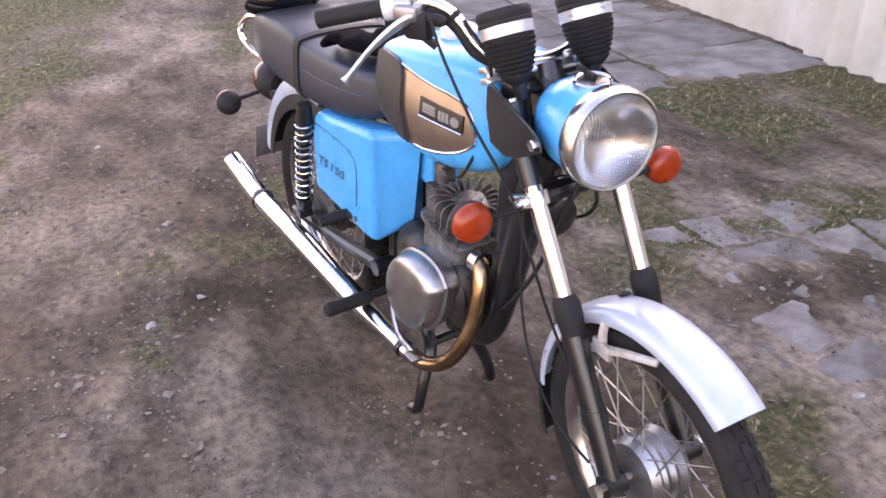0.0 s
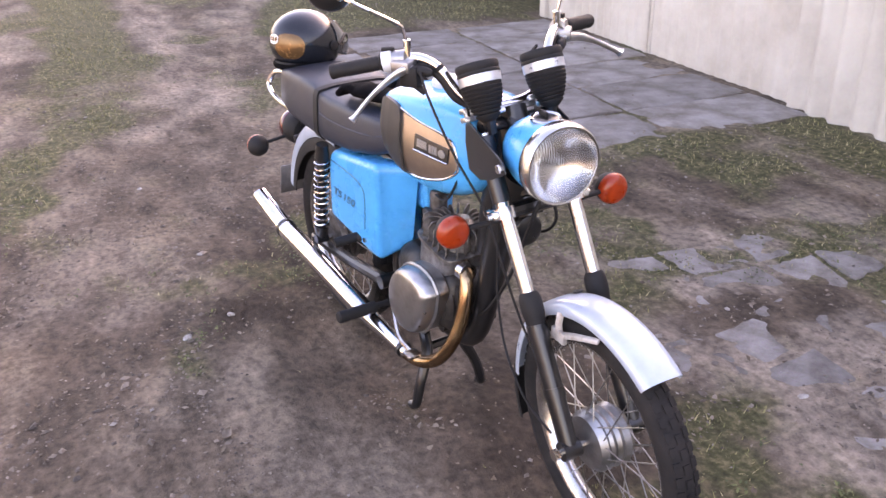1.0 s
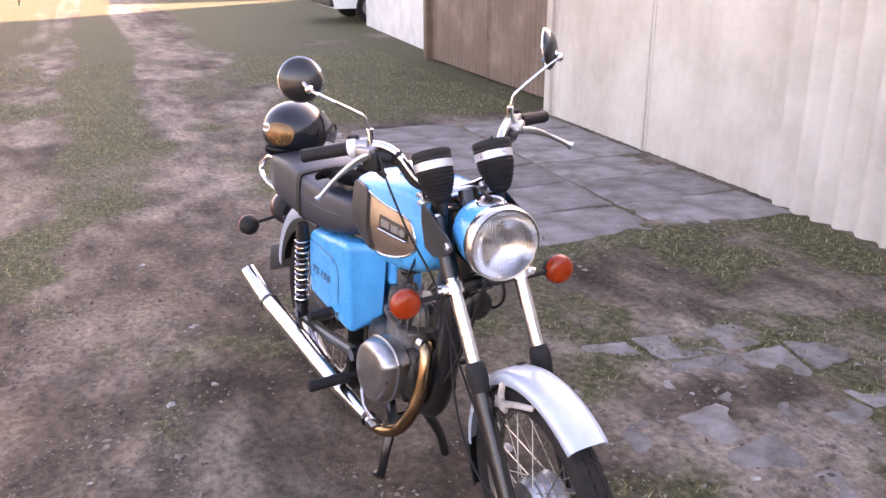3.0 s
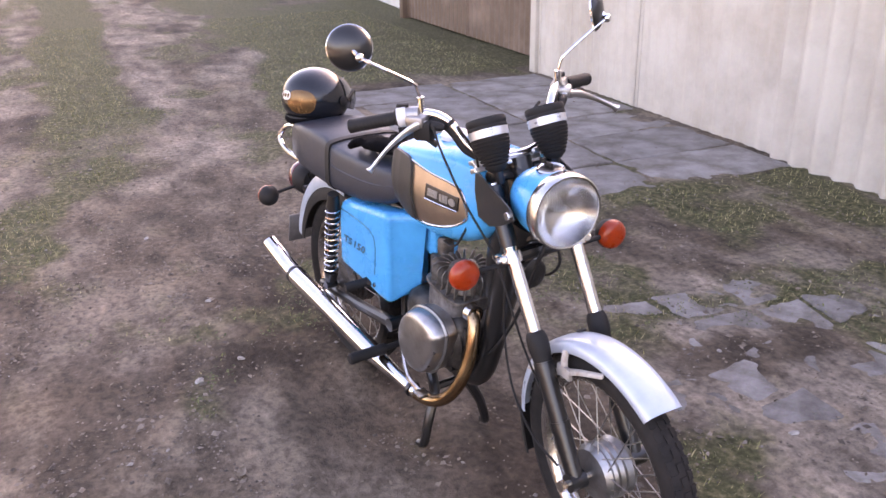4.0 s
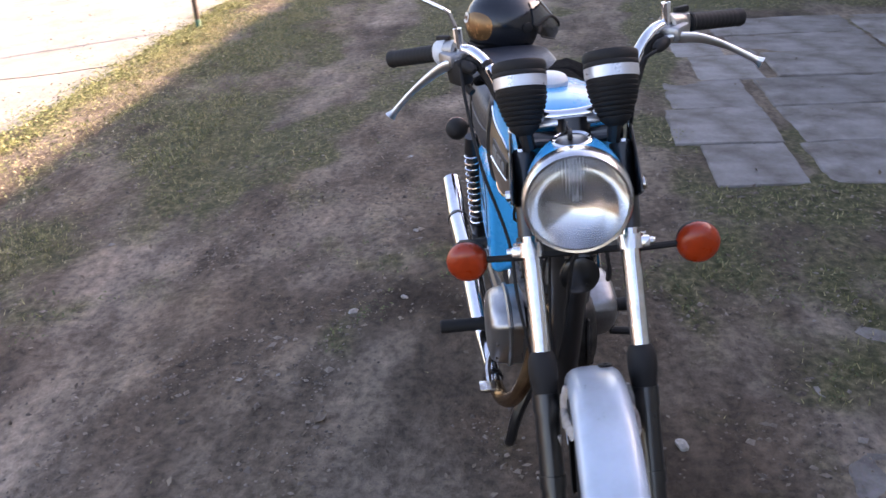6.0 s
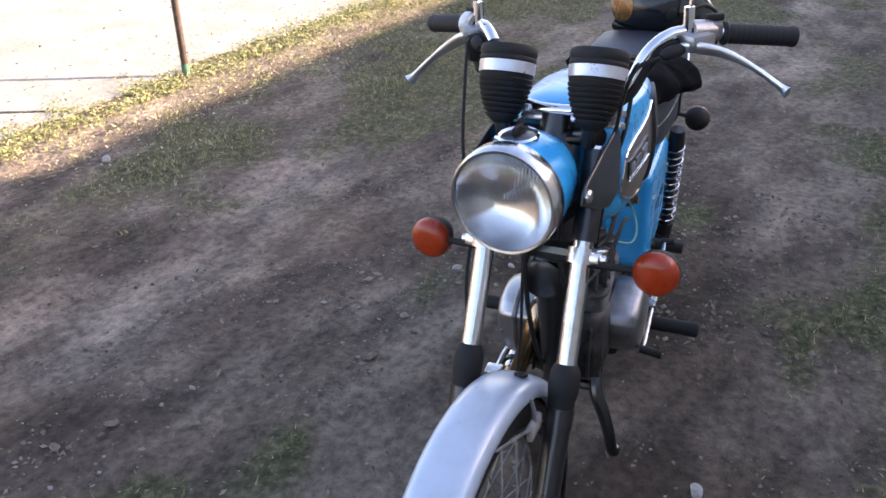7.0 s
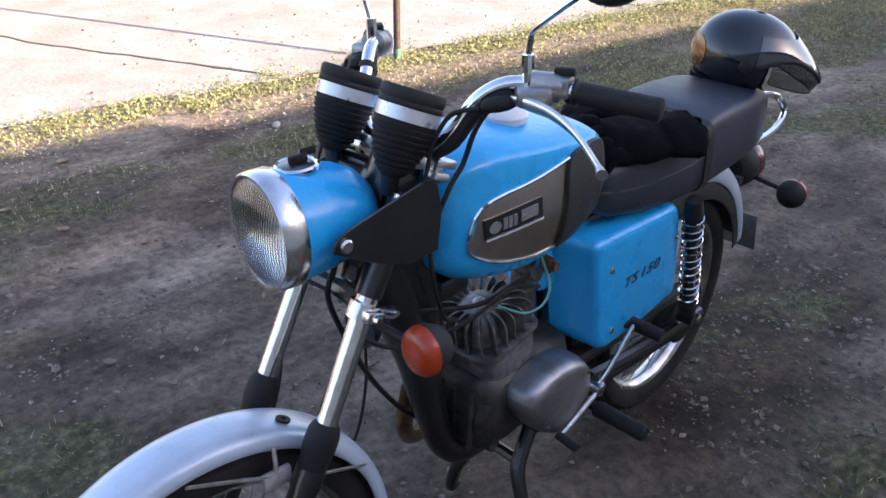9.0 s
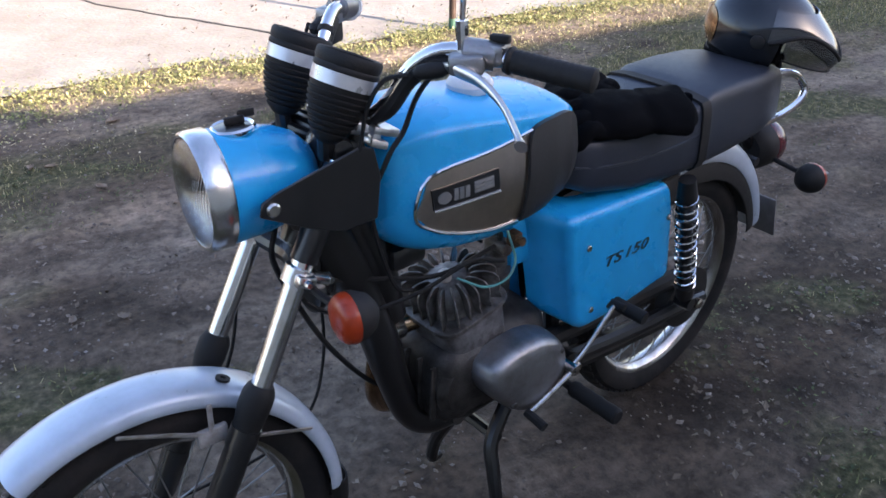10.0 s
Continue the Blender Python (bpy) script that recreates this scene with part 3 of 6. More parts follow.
OVAL_L = [(0.712, 0.468), (0.695, 0.497), (0.63, 0.517), (0.55, 0.513), (0.485, 0.482), (0.455, 0.432), (0.455, 0.375), (0.488, 0.335), (0.555, 0.312), (0.62, 0.335), (0.675, 0.392), (0.705, 0.435)]


def dome(poly, s, y0, y1, n=6):
    """A cast cover: an outline that swells out from y0 to y1 with a rounded shoulder."""
    pts = [v for v in curve_points([(x, 0, z) for x, z in poly + poly[:1]], 5)][:-1]
    cx, cz = sum(p.x for p in pts) / len(pts), sum(p.z for p in pts) / len(pts)
    rings = []
    for i in range(n + 1):
        t = i / n
        k, y = 1 - 0.30 * t ** 3.2 - 0.02 * t, y0 + (y1 - y0) * math.sin(t * math.pi / 2)
        rings.append([(cx + (p.x - cx) * k, s * y, cz + (p.z - cz) * k) for p in pts])
    for k, y in ((0.55, y1 + 0.003), (0.25, y1 + 0.005)):
        rings.append([(cx + (p.x - cx) * k, s * y, cz + (p.z - cz) * k) for p in pts])
    return ring_skin(rings)


OVAL_L = [(0.455 + (x - 0.455) * 0.88, 0.302 + (z - 0.312) * 0.88) for x, z in OVAL_L]
lc = part("engine_cover", dome(OVAL_L, 1, 0.08, 0.15), ALU, engine, "worn grey cast alloy cover", smooth=60)
for x, z, y in ((0.485, 0.428, 0.138), (0.615, 0.357, 0.14)):
    part("cover_screw", bolt((x, y, z), "Y", 0.0075, 0.011), CASTDARK, lc)
OVAL_R = [(0.742, 0.455), (0.71, 0.487), (0.65, 0.497), (0.585, 0.48), (0.537, 0.43), (0.522, 0.362), (0.545, 0.31), (0.602, 0.286), (0.668, 0.306), (0.722, 0.38)]
rc = part("engine_cover", dome(OVAL_R, -1, 0.078, 0.158, 9), CLUTCHALU, engine, "polished oval alloy clutch cover", smooth=60)
part("cover_rim", tube([(x, -0.112, z) for x, _, z in curve_points([(a, 0, b) for a, b in OVAL_R + OVAL_R[:1]], 5)], 0.006, 6), ALU, rc)
for x, z in ((0.685, 0.345), (0.716, 0.40), (0.56, 0.33)):
    part("cover_screw", bolt((x, -0.135, z), "Y", 0.008, 0.012), CASTDARK, rc)
lean = Matrix.Translation((0.66, 0, 0.57)) @ Matrix.Rotation(radians(12), 4, "Y")


def squarish(half, z, k=5.0, n=48):
    """One level of a square block with well rounded corners."""
    turns = [2 * math.pi * i / n for i in range(n)]
    return [(half * math.cos(a) * (abs(math.cos(a)) ** k + abs(math.sin(a)) ** k) ** (-1 / k), half * math.sin(a) * (abs(math.cos(a)) ** k + abs(math.sin(a)) ** k) ** (-1 / k), z) for a in turns]


part("cylinder_base", ring_skin([squarish(h, z) for h, z in ((0.07, -0.2), (0.075, -0.195), (0.077, -0.1), (0.079, -0.026))]), BARREL, engine, "plain grey cylinder barrel", lean, 40)
part("cylinder", join(ring_skin([squarish(h, z) for h, z in ((0.08, -0.028), (0.087, -0.026), (0.0885, -0.022), (0.087, -0.016), (0.08, -0.014))]), lathe([(-0.02, 0), (-0.02, 0.07), (0.0, 0.064), (0.02, 0.059), (0.034, 0.05), (0.043, 0.036), (0.046, 0.018), (0.046, 0)], (0, 0, 0), "Z", 32)), FIN, engine, "sooty alloy cylinder head", lean, 40)
fin_me = put_mesh("head_fin", plate([(0.036, -0.018), (0.082, -0.018), (0.079, 0.0), (0.082, 0.02), (0.081, 0.036), (0.074, 0.046), (0.06, 0.051), (0.044, 0.05), (0.036, 0.044)], -0.0021, 0.0021, 0.0008), FIN)
for i in range(20):
    a = radians(18 * i + 4)
    reach = (abs(math.cos(a)) ** 5 + abs(math.sin(a)) ** 5) ** -0.2
    fin = new("head_fin", fin_me)
    fin.parent = engine
    fin.matrix_basis = lean @ Matrix.Rotation(a, 4, "Z") @ Matrix.Diagonal((reach, 1, 1, 1))
part("spark_plug", join(lathe([(0, 0.009), (0.012, 0.009), (0.015, 0.012), (0.032, 0.012), (0.036, 0.006), (0.036, 0)], (0.012, 0.01, 0.03), "Z", 12)), STAY, engine, "pale spark plug cap", lean)
part("carburettor", join(rbox((0.07, 0.06, 0.09), (0.555, 0.0, 0.565), 0.012), lathe([(0, 0), (0, 0.025), (0.05, 0.025), (0.06, 0.02), (0.06, 0)], (0.55, 0.01, 0.60), "Z", 16), tube([(0.56, 0, 0.565), (0.62, 0, 0.56)], 0.022, 12), lathe([(-0.02, 0), (-0.02, 0.014), (0.02, 0.014), (0.02, 0)], (0.575, 0.045, 0.66), "Y", 12)), CASTDARK, engine, "dark alloy carburettor")
part("fuel_tap", join(rbox((0.02, 0.025, 0.03), (0.585, 0.09, 0.70), 0.004), tube([(0.585, 0.09, 0.70), (0.585, 0.112, 0.702)], 0.009, 10)), COPPER, bike, "rusty fuel tap under the tank")

part("ignition_coil", join(rbox((0.075, 0.05, 0.045), (0.80, 0.03, 0.725), 0.012), tube([(0.76, 0.03, 0.73), (0.73, 0.02, 0.72)], 0.009, 10)), BLACKPAINT, bike, "black ignition coil under the tank")

# exhaust
exhaust = part("exhaust_pipe", tube([(0.70, -0.025, 0.52), (0.74, -0.03, 0.516), (0.772, -0.045, 0.508), (0.79, -0.058, 0.465), (0.793, -0.075, 0.39), (0.778, -0.097, 0.315), (0.742, -0.118, 0.257), (0.69, -0.136, 0.226), (0.63, -0.146, 0.219), (0.59, -0.149, 0.224)], 0.0185, 16, 6), GOLDCHROME, bike, "heat browned exhaust pipe")
part("pipe_nut", lathe([(-0.012, 0.02), (-0.012, 0.027), (0.012, 0.027), (0.012, 0.02)], (0.765, -0.042, 0.511), "X", 18), DULLCHROME, exhaust)
muffler = part("muffler", tube([(0.63, -0.147, 0.222), (0.52, -0.152, 0.232), (0.43, -0.156, 0.24), (0.36, -0.158, 0.247), (0.0, -0.172, 0.30), (-0.14, -0.183, 0.325), (-0.155, -0.184, 0.328), (-0.22, -0.186, 0.343), (-0.29, -0.188, 0.364), (-0.35, -0.19, 0.382)], [0.019, 0.021, 0.026, 0.032, 0.033, 0.033, 0.032, 0.031, 0.031, 0.031], 24), CHROME, bike, "bright chrome muffler with tapered tail")
for at, way, r in (((-0.148, -0.184, 0.3265), (-0.2, -0.01, 0.02), 0.0345), ((0.6, -0.149, 0.2245), (0.2, 0.01, -0.02), 0.024)):
    part("pipe_clamp", lathe([(-0.006, r - 0.003), (-0.006, r), (0.006, r), (0.006, r - 0.003)], at, "X", 24, aim((0, 0, 0), way)), BLACKPAINT, muffler)

# fork, yokes, steering


def on_fork(z, y, ahead=0.0):
    return Vector((1.11 + (0.622 - z) * math.tan(RAKE) + ahead * math.cos(RAKE), y, z + ahead * math.sin(RAKE)))


fork = part("fork_yoke", join(
    tube([on_fork(0.79, -0.09), on_fork(0.79, 0, -0.03), on_fork(0.79, 0.09)], 0.018, 10, 3),
    tube([on_fork(0.965, -0.09), on_fork(0.965, 0, -0.03), on_fork(0.965, 0.09)], 0.015, 10, 3),
    tube([on_fork(0.77, 0, -0.055), on_fork(0.985, 0, -0.055)], 0.03, 14)), BLACKPAINT, bike, "black fork yokes", STEER)
for s in (1, -1):
    y = 0.088 * s
    part("fork_tube", tube([STEER @ on_fork(0.95, y), STEER @ on_fork(0.79, y), STEER_LOW @ on_fork(0.60, y)], 0.0172, 24), FORKCHROME, fork, "chrome fork tube")
    part("fork_shroud", tube([on_fork(0.945, y), on_fork(0.81, y)], 0.0215, 18), BLACKPAINT, fork, "", STEER)
    part("fork_clamp", join(tube([on_fork(0.80, y), on_fork(0.777, y)], 0.0245, 20), rbox((0.03, 0.024, 0.02), on_fork(0.788, y * 1.26), 0.004, Matrix.Rotation(radians(-20), 4, "Y")), bolt(on_fork(0.788, y * 1.36), "Y", 0.007, 0.012), rbox((0.05, 0.02, 0.014), (1.006, 0.106 * s, 0.787), 0.004, aim((1.024, 0.098 * s, 0.794), (0.976, 0.116 * s, 0.777))), tube([(0.986, 0.12 * s, 0.781), (0.983, 0.1 * s, 0.781)], 0.0065, 8)), SATINCHROME, fork, "silver pinch clamp", STEER)
    part("dust_boot", tube([on_fork(q, y) for q in (0.626, 0.621, 0.612, 0.6, 0.588, 0.578, 0.572, 0.555)], [0.0185, 0.0225, 0.026, 0.0265, 0.0265, 0.025, 0.0235, 0.0225], 20), RUBBER, fork, "black rubber dust boot", STEER_LOW)
    part("fork_leg", join(
        tube([on_fork(0.575, y), on_fork(0.42, y), on_fork(0.31, y)], [0.0225, 0.0225, 0.021], 18), tube([on_fork(0.56, y), on_fork(0.53, y)], 0.0245, 18),
        tube([on_fork(0.43, y), on_fork(0.41, y)], 0.0245, 18),
        tube([on_fork(0.3, y) - Vector((0, 0.022, 0)), on_fork(0.3, y) + Vector((0, 0.022, 0))], 0.023, 16)), BLACKPAINT, fork, "black fork leg", STEER_LOW)
    # headlamp bracket
    bracket = [(1.078, 0.905), (1.072, 0.925), (1.05, 0.935), (0.985, 0.954), (0.912, 0.974), (0.893, 0.966), (0.885, 0.92), (0.895, 0.855), (0.95, 0.848), (1.0, 0.865), (1.055, 0.893)]
    ear = part("headlamp_bracket", plate(bracket, 0.106 * s, 0.111 * s, 0.0015), BLACKPAINT, fork, "black headlamp bracket", STEER)
    part("bracket_bolt", lathe([(0, 0), (0, 0.011), (0.004, 0.011), (0.007, 0.008), (0.007, 0)], (1.058, 0.111, 0.913), "Y", 16, None) if s > 0 else bolt((1.058, -0.113, 0.913), "Y", 0.01, 0.006), DULLCHROME, ear, "", STEER)
part("yoke_plate", join(rbox((0.075, 0.05, 0.014), (0.875, 0.07, 0.985), 0.004, Matrix.Rotation(radians(-20), 4, "Y")), rbox((0.075, 0.05, 0.014), (0.875, -0.07, 0.985), 0.004, Matrix.Rotation(radians(-20), 4, "Y")), rbox((0.07, 0.12, 0.012), (0.885, 0, 0.975), 0.004, Matrix.Rotation(radians(-20), 4, "Y")), *[rbox((0.03, 0.03, 0.012), (0.884 - 0.006 * k, 0.098 * q, 0.97 + 0.019 * k), 0.003, Matrix.Rotation(radians(-22), 4, "Y")) for q in (1, -1) for k in (0, 1)], *[rbox((0.014, 0.02, 0.03), (0.886, 0.098 * q, 0.98), 0.003, Matrix.Rotation(radians(-22), 4, "Y")) for q in (1, -1)]), LEVERALU, fork, "grey alloy top plate", STEER)

# headlamp
HL = (0, 0, 0.919)
lamp = part("headlamp", lathe([(0.94, 0), (0.943, 0.018), (0.953, 0.04), (0.972, 0.06), (1.0, 0.074), (1.04, 0.0825), (1.088, 0.0865), (1.104, 0.087)], HL, "X", 56), BLUE, bike, "sky blue headlamp shell", STEER, 60)
part("headlamp_rim", lathe([(1.099, 0.0875), (1.102, 0.0905), (1.122, 0.0905), (1.132, 0.0895), (1.137, 0.086), (1.136, 0.082), (1.128, 0.081)], HL, "X", 64), SATINCHROME, lamp, "wide chrome headlamp rim", STEER, 60)
part("headlamp_glass", lathe([(1.150, 0), (1.1495, 0.02), (1.147, 0.045), (1.1415, 0.068), (1.134, 0.082), (1.131, 0.082), (1.1385, 0.068), (1.144, 0.045), (1.1465, 0.02), (1.147, 0)], HL, "X", 56), LENS, lamp, "fluted clear headlamp glass", STEER, 60)
part("reflector", lathe([(1.13, 0.0815), (1.1185, 0.074), (1.1065, 0.062), (1.0975, 0.048), (1.0915, 0.034), (1.0885, 0.02), (1.0875, 0.01), (1.087, 0)], HL, "X", 48), REFLECTOR, lamp, "bright silver reflector bowl", STEER, 60)
part("bulb", join(ball(0.007, (1.106, 0, 0.919)), tube([(1.086, 0, 0.919), (1.104, 0, 0.919)], 0.0045, 10)), CREAM, lamp, "", STEER)
sw = part("ignition_switch", join(lathe([(0, 0.033), (0.006, 0.034), (0.009, 0.031), (0.006, 0.027), (0.003, 0.027)], (1.062, 0, 0.999), "Z", 32, Matrix.Rotation(radians(3), 4, "Y"))), CHROME, lamp, "round ignition switch with chrome ring and key", STEER)
part("switch_disc", lathe([(0, 0), (0.0, 0.028), (0.005, 0.028), (0.007, 0.02), (0.008, 0)], (1.062, 0, 1.0), "Z", 28), BLACKPAINT, sw, "", STEER)
part("key", join(rbox((0.03, 0.008, 0.012), (1.058, -0.002, 1.013), 0.002), rbox((0.026, 0.004, 0.012), (1.038, -0.006, 1.019), 0.002)), RUBBER, sw, "", STEER)

# instruments
for s in (1, -1):
    top, way = Vector((0.904, 0.08 * s, 1.1)), Vector((-0.40, 0.0, 0.917)).normalized()
    turn = way.to_track_quat("X", "Z").to_matrix().to_4x4()
    base = top - way * 0.125
    prof = [(-0.004, 0), (-0.004, 0.013), (0.002, 0.02)]
    for i in range(8):
        x = 0.008 + i * 0.0083
        r = 0.0455 - 0.021 * (1 - (i + 0.5) / 8) ** 1.7
        prof += [(x, r), (x + 0.0042, r + 0.0017), (x + 0.006, r - 0.0009)]
    prof += [(0.074, 0.0455), (0.098, 0.0462), (0.1, 0.048), (0.106, 0.0485), (0.108, 0.0468), (0.113, 0.0488), (0.122, 0.0488), (0.126, 0.046), (0.124, 0.041), (0.116, 0.04), (0.116, 0)]
    gauge = part("instrument", lathe(prof, base, "X", 40, turn), RUBBER, bike, "round instrument in a ribbed black rubber cup", STEER, 50)
    part("band", lathe([(0.08, 0.0458), (0.08, 0.0476), (0.099, 0.0482), (0.099, 0.046)], base, "X", 40, turn), BANDMAT, gauge, "silver band", STEER)
    part("dial_glass", lathe([(0.12, 0), (0.12, 0.04), (0.117, 0.04)], base, "X", 32, turn), BLACKPAINT, gauge, "", STEER)
    part("instrument_foot", join(tube([base + Vector((0, 0, 0.01)), base + Vector((0.0, -0.005 * s, -0.03))], 0.013, 10), tube([base + Vector((0, 0, -0.02)), (0.93, 0.03 * s, 0.955)], 0.008, 8)), BLACKPAINT, gauge, "", STEER)

# handlebar and controls
bar_half = [(0.895, 0.0, 0.992), (0.893, 0.045, 0.995), (0.882, 0.088, 1.008), (0.862, 0.118, 1.04), (0.84, 0.138, 1.083), (0.808, 0.17, 1.108), (0.765, 0.212, 1.103), (0.72, 0.285, 1.092), (0.689, 0.342, 1.083)]
bar = part("handlebar", tube([(x, -y, z) for x, y, z in bar_half[:0:-1]] + bar_half, 0.0112, 14, 4), CHROME, bike, "raised chrome handlebar", STEER, 60)
for s in (1, -1):
    f = lambda x, y, z: (x, y * s, z)  # noqa: E731
    part("cable_sleeve", tube([f(0.888, 0.085, 0.995), f(0.867, 0.118, 1.024), f(0.844, 0.137, 1.066), f(0.818, 0.16, 1.09), f(0.80, 0.185, 1.088)], [0.008, 0.012, 0.013, 0.013, 0.009], 10, 4), RUBBER, bar, "black cables bound under the bar", STEER)
    a, b = Vector(f(0.745, 0.238, 1.0975)), Vector(f(0.687, 0.346, 1.082))
    pr = [(0, 0.012), (0.0, 0.019), (0.004, 0.02), (0.008, 0.0165)]
    ln = (b - a).length
    for i in range(10):
        x = 0.012 + i * (ln - 0.03) / 10
        pr += [(x, 0.0165), (x + 0.003, 0.0172), (x + 0.006, 0.0165)]
    pr += [(ln - 0.012, 0.0168), (ln - 0.006, 0.0178), (ln, 0.0165), (ln + 0.003, 0.01), (ln + 0.003, 0)]
    part("grip", lathe(pr, a, "X", 20, aim(a, b)), RUBBER, bar, "black rubber grip", STEER)
    if s < 0:
        part("throttle_collar", lathe([(-0.024, 0.013), (-0.024, 0.0235), (-0.02, 0.025), (-0.004, 0.025), (0.0, 0.023), (0.0, 0.013)], a, "X", 24, aim(a, b)), CREAM, bar, "pale throttle collar", STEER)
    perch = part("lever_perch", join(
        lathe([(-0.022, 0.013), (-0.022, 0.021), (0.022, 0.021), (0.022, 0.013)], f(0.772, 0.206, 1.104), "X", 18, aim(f(0.815, 0.172, 1.112), f(0.765, 0.212, 1.103))),
        rbox((0.05, 0.045, 0.028), f(0.792, 0.205, 1.095), 0.007, Matrix.Rotation(radians(-35 * s), 4, "Z")),
        rbox((0.03, 0.035, 0.032), f(0.752, 0.222, 1.104), 0.007, Matrix.Rotation(radians(-60 * s), 4, "Z"))), ALU, bar, "grey alloy lever mount and switch block", STEER)
    part("switch_knob", join(rbox((0.03, 0.012, 0.012), f(0.75, 0.225, 1.125), 0.003, Matrix.Rotation(radians(-60 * s), 4, "Z")), tube([f(0.742, 0.23, 1.1), f(0.738, 0.222, 1.08)], 0.007, 8)), RUBBER, perch, "", STEER)
    reach = [(0.80, 0.255, 1.078), (0.80, 0.30, 1.058), (0.81, 0.345, 1.032), (0.815, 0.358, 1.024)] if s > 0 else [(0.80, 0.25, 1.07), (0.797, 0.295, 1.04), (0.799, 0.334, 1.007), (0.80, 0.346, 0.997)]
    part("lever", join(tube([f(0.812, 0.185, 1.088), f(0.808, 0.215, 1.087), *[f(*q) for q in reach]], [0.01, 0.0145, 0.0115, 0.0075, 0.0075, 0.0135], 14, 5, 0.6)), LEVERALU, perch, "polished alloy hand lever with flared end", STEER)
    if s < 0:
        part("switch_block", join(rbox((0.05, 0.034, 0.05), f(0.806, 0.196, 1.072), 0.009, Matrix.Rotation(radians(35), 4, "Z")), tube([f(0.815, 0.19, 1.05), f(0.83, 0.175, 1.035)], 0.008, 8)), RUBBER, perch, "black switch block", STEER)
        part("bar_tie", lathe([(-0.005, 0.0115), (-0.005, 0.0135), (0.005, 0.0135), (0.005, 0.0115)], f(0.838, 0.141, 1.085), "X", 18, aim(f(0.845, 0.135, 1.075), f(0.83, 0.148, 1.096))), RUBBER, bar, "", STEER)
    part("cable_boot", tube([f(0.81, 0.192, 1.086), f(0.82, 0.186, 1.086), f(0.832, 0.178, 1.085), f(0.846, 0.168, 1.083), f(0.852, 0.164, 1.081)], [0.005, 0.0105, 0.012, 0.0105, 0.005], 12), RUBBER, perch, "", STEER)
    # mirror
    top = f(0.80, 0.335, 1.262) if s > 0 else f(0.765, 0.325, 1.262)
    stem = part("mirror_stem", join(tube([f(0.79, 0.192, 1.105), f(0.79, 0.192, 1.15)], 0.009, 10), tube([f(0.79, 0.192, 1.14), f(0.793, 0.2, 1.172), f(0.795, 0.213, 1.19), f(0.8, 0.30, 1.245), top], 0.0042, 8, 3)), CHROME, bar, "thin chrome mirror stem", STEER)
    c = Vector(top) + (Vector((-0.03, -0.015, 0.02)) if s > 0 else Vector((-0.035, -0.01, 0.018)))
    face = aim((0, 0, 0), (-0.66, -0.74, -0.12) if s > 0 else (-0.93, 0.32, -0.12))
    part("mirror_head", lathe([(-0.022, 0), (-0.02, 0.02), (-0.014, 0.038), (-0.004, 0.05), (0.002, 0.0535), (0.005, 0.0535), (0.005, 0.05)], c, "X", 36, face), BLACKPAINT, stem, "round black mirror with chrome edge", STEER, 60)
    part("mirror_rim", lathe([(0.001, 0.0535), (0.003, 0.0555), (0.006, 0.0545), (0.006, 0.051)], c, "X", 36, face), CHROME, stem, "", STEER)
    part("mirror_glass", lathe([(0.0055, 0), (0.0055, 0.051), (0.004, 0.051)], c, "X", 36, face), MIRRORGLASS, stem, "", STEER)
    part("mirror_ball", join(ball(0.011, top, (1, 1, 1), 12, 8), tube([top, c + Vector((0.012, 0, 0.002))], 0.006, 8)), CHROME, stem, "", STEER)


# indicators
def indicator(at, lens_way, root, m, lens_mat):
    """A round turn signal: a dark bowl on a stem, with the lens on the side of lens_way."""
    body = part("indicator", join(lathe([(-0.042, 0), (-0.04, 0.014), (-0.03, 0.028), (-0.012, 0.037), (0.0, 0.039), (0.0, 0.036)], at, "X", 28, aim((0, 0, 0), (lens_way, 0, 0))), tube([at, root], 0.0065, 8)), RUBBER, bike, "round indicator with black bowl and amber lens", m)
    part("lens", lathe([(-0.001, 0.0385), (0.004, 0.039), (0.014, 0.0365), (0.021, 0.03), (0.024, 0.018), (0.0245, 0)], at, "X", 28, aim((0, 0, 0), (lens_way, 0, 0))), lens_mat, body, "amber plastic lens", m)


for s in (1, -1):
    indicator((1.0, 0.209 * s, 0.766), 1, (1.015, 0.1 * s, 0.77), STEER, AMBER)
    indicator((-0.413, 0.158 * s, 0.546), -1, (-0.40, 0.03 * s, 0.57), ONE, AMBER)
tail = part("tail_lamp", lathe([(0, 0), (0, 0.04), (0.012, 0.053), (0.03, 0.06), (0.07, 0.0615), (0.075, 0.06)], (-0.352, 0, 0.588), "X", 32, Matrix.Rotation(radians(180), 4, "Z")), RUBBER, bike, "black tail lamp with dark red lens")
part("lens", lathe([(0.06, 0.061), (0.063, 0.0625), (0.09, 0.061), (0.106, 0.054), (0.116, 0.036), (0.119, 0)], (-0.352, 0, 0.588), "X", 32, Matrix.Rotation(radians(180), 4, "Z")), RED, tail, "dark red lens")
part("lamp_arm", join(tube([(-0.26, 0, 0.66), (-0.33, 0, 0.63), (-0.36, 0, 0.6)], 0.016, 10, 3), tube([(-0.33, -0.05, 0.575), (-0.33, 0.05, 0.575)], 0.012, 8)), BLACKPAINT, tail)

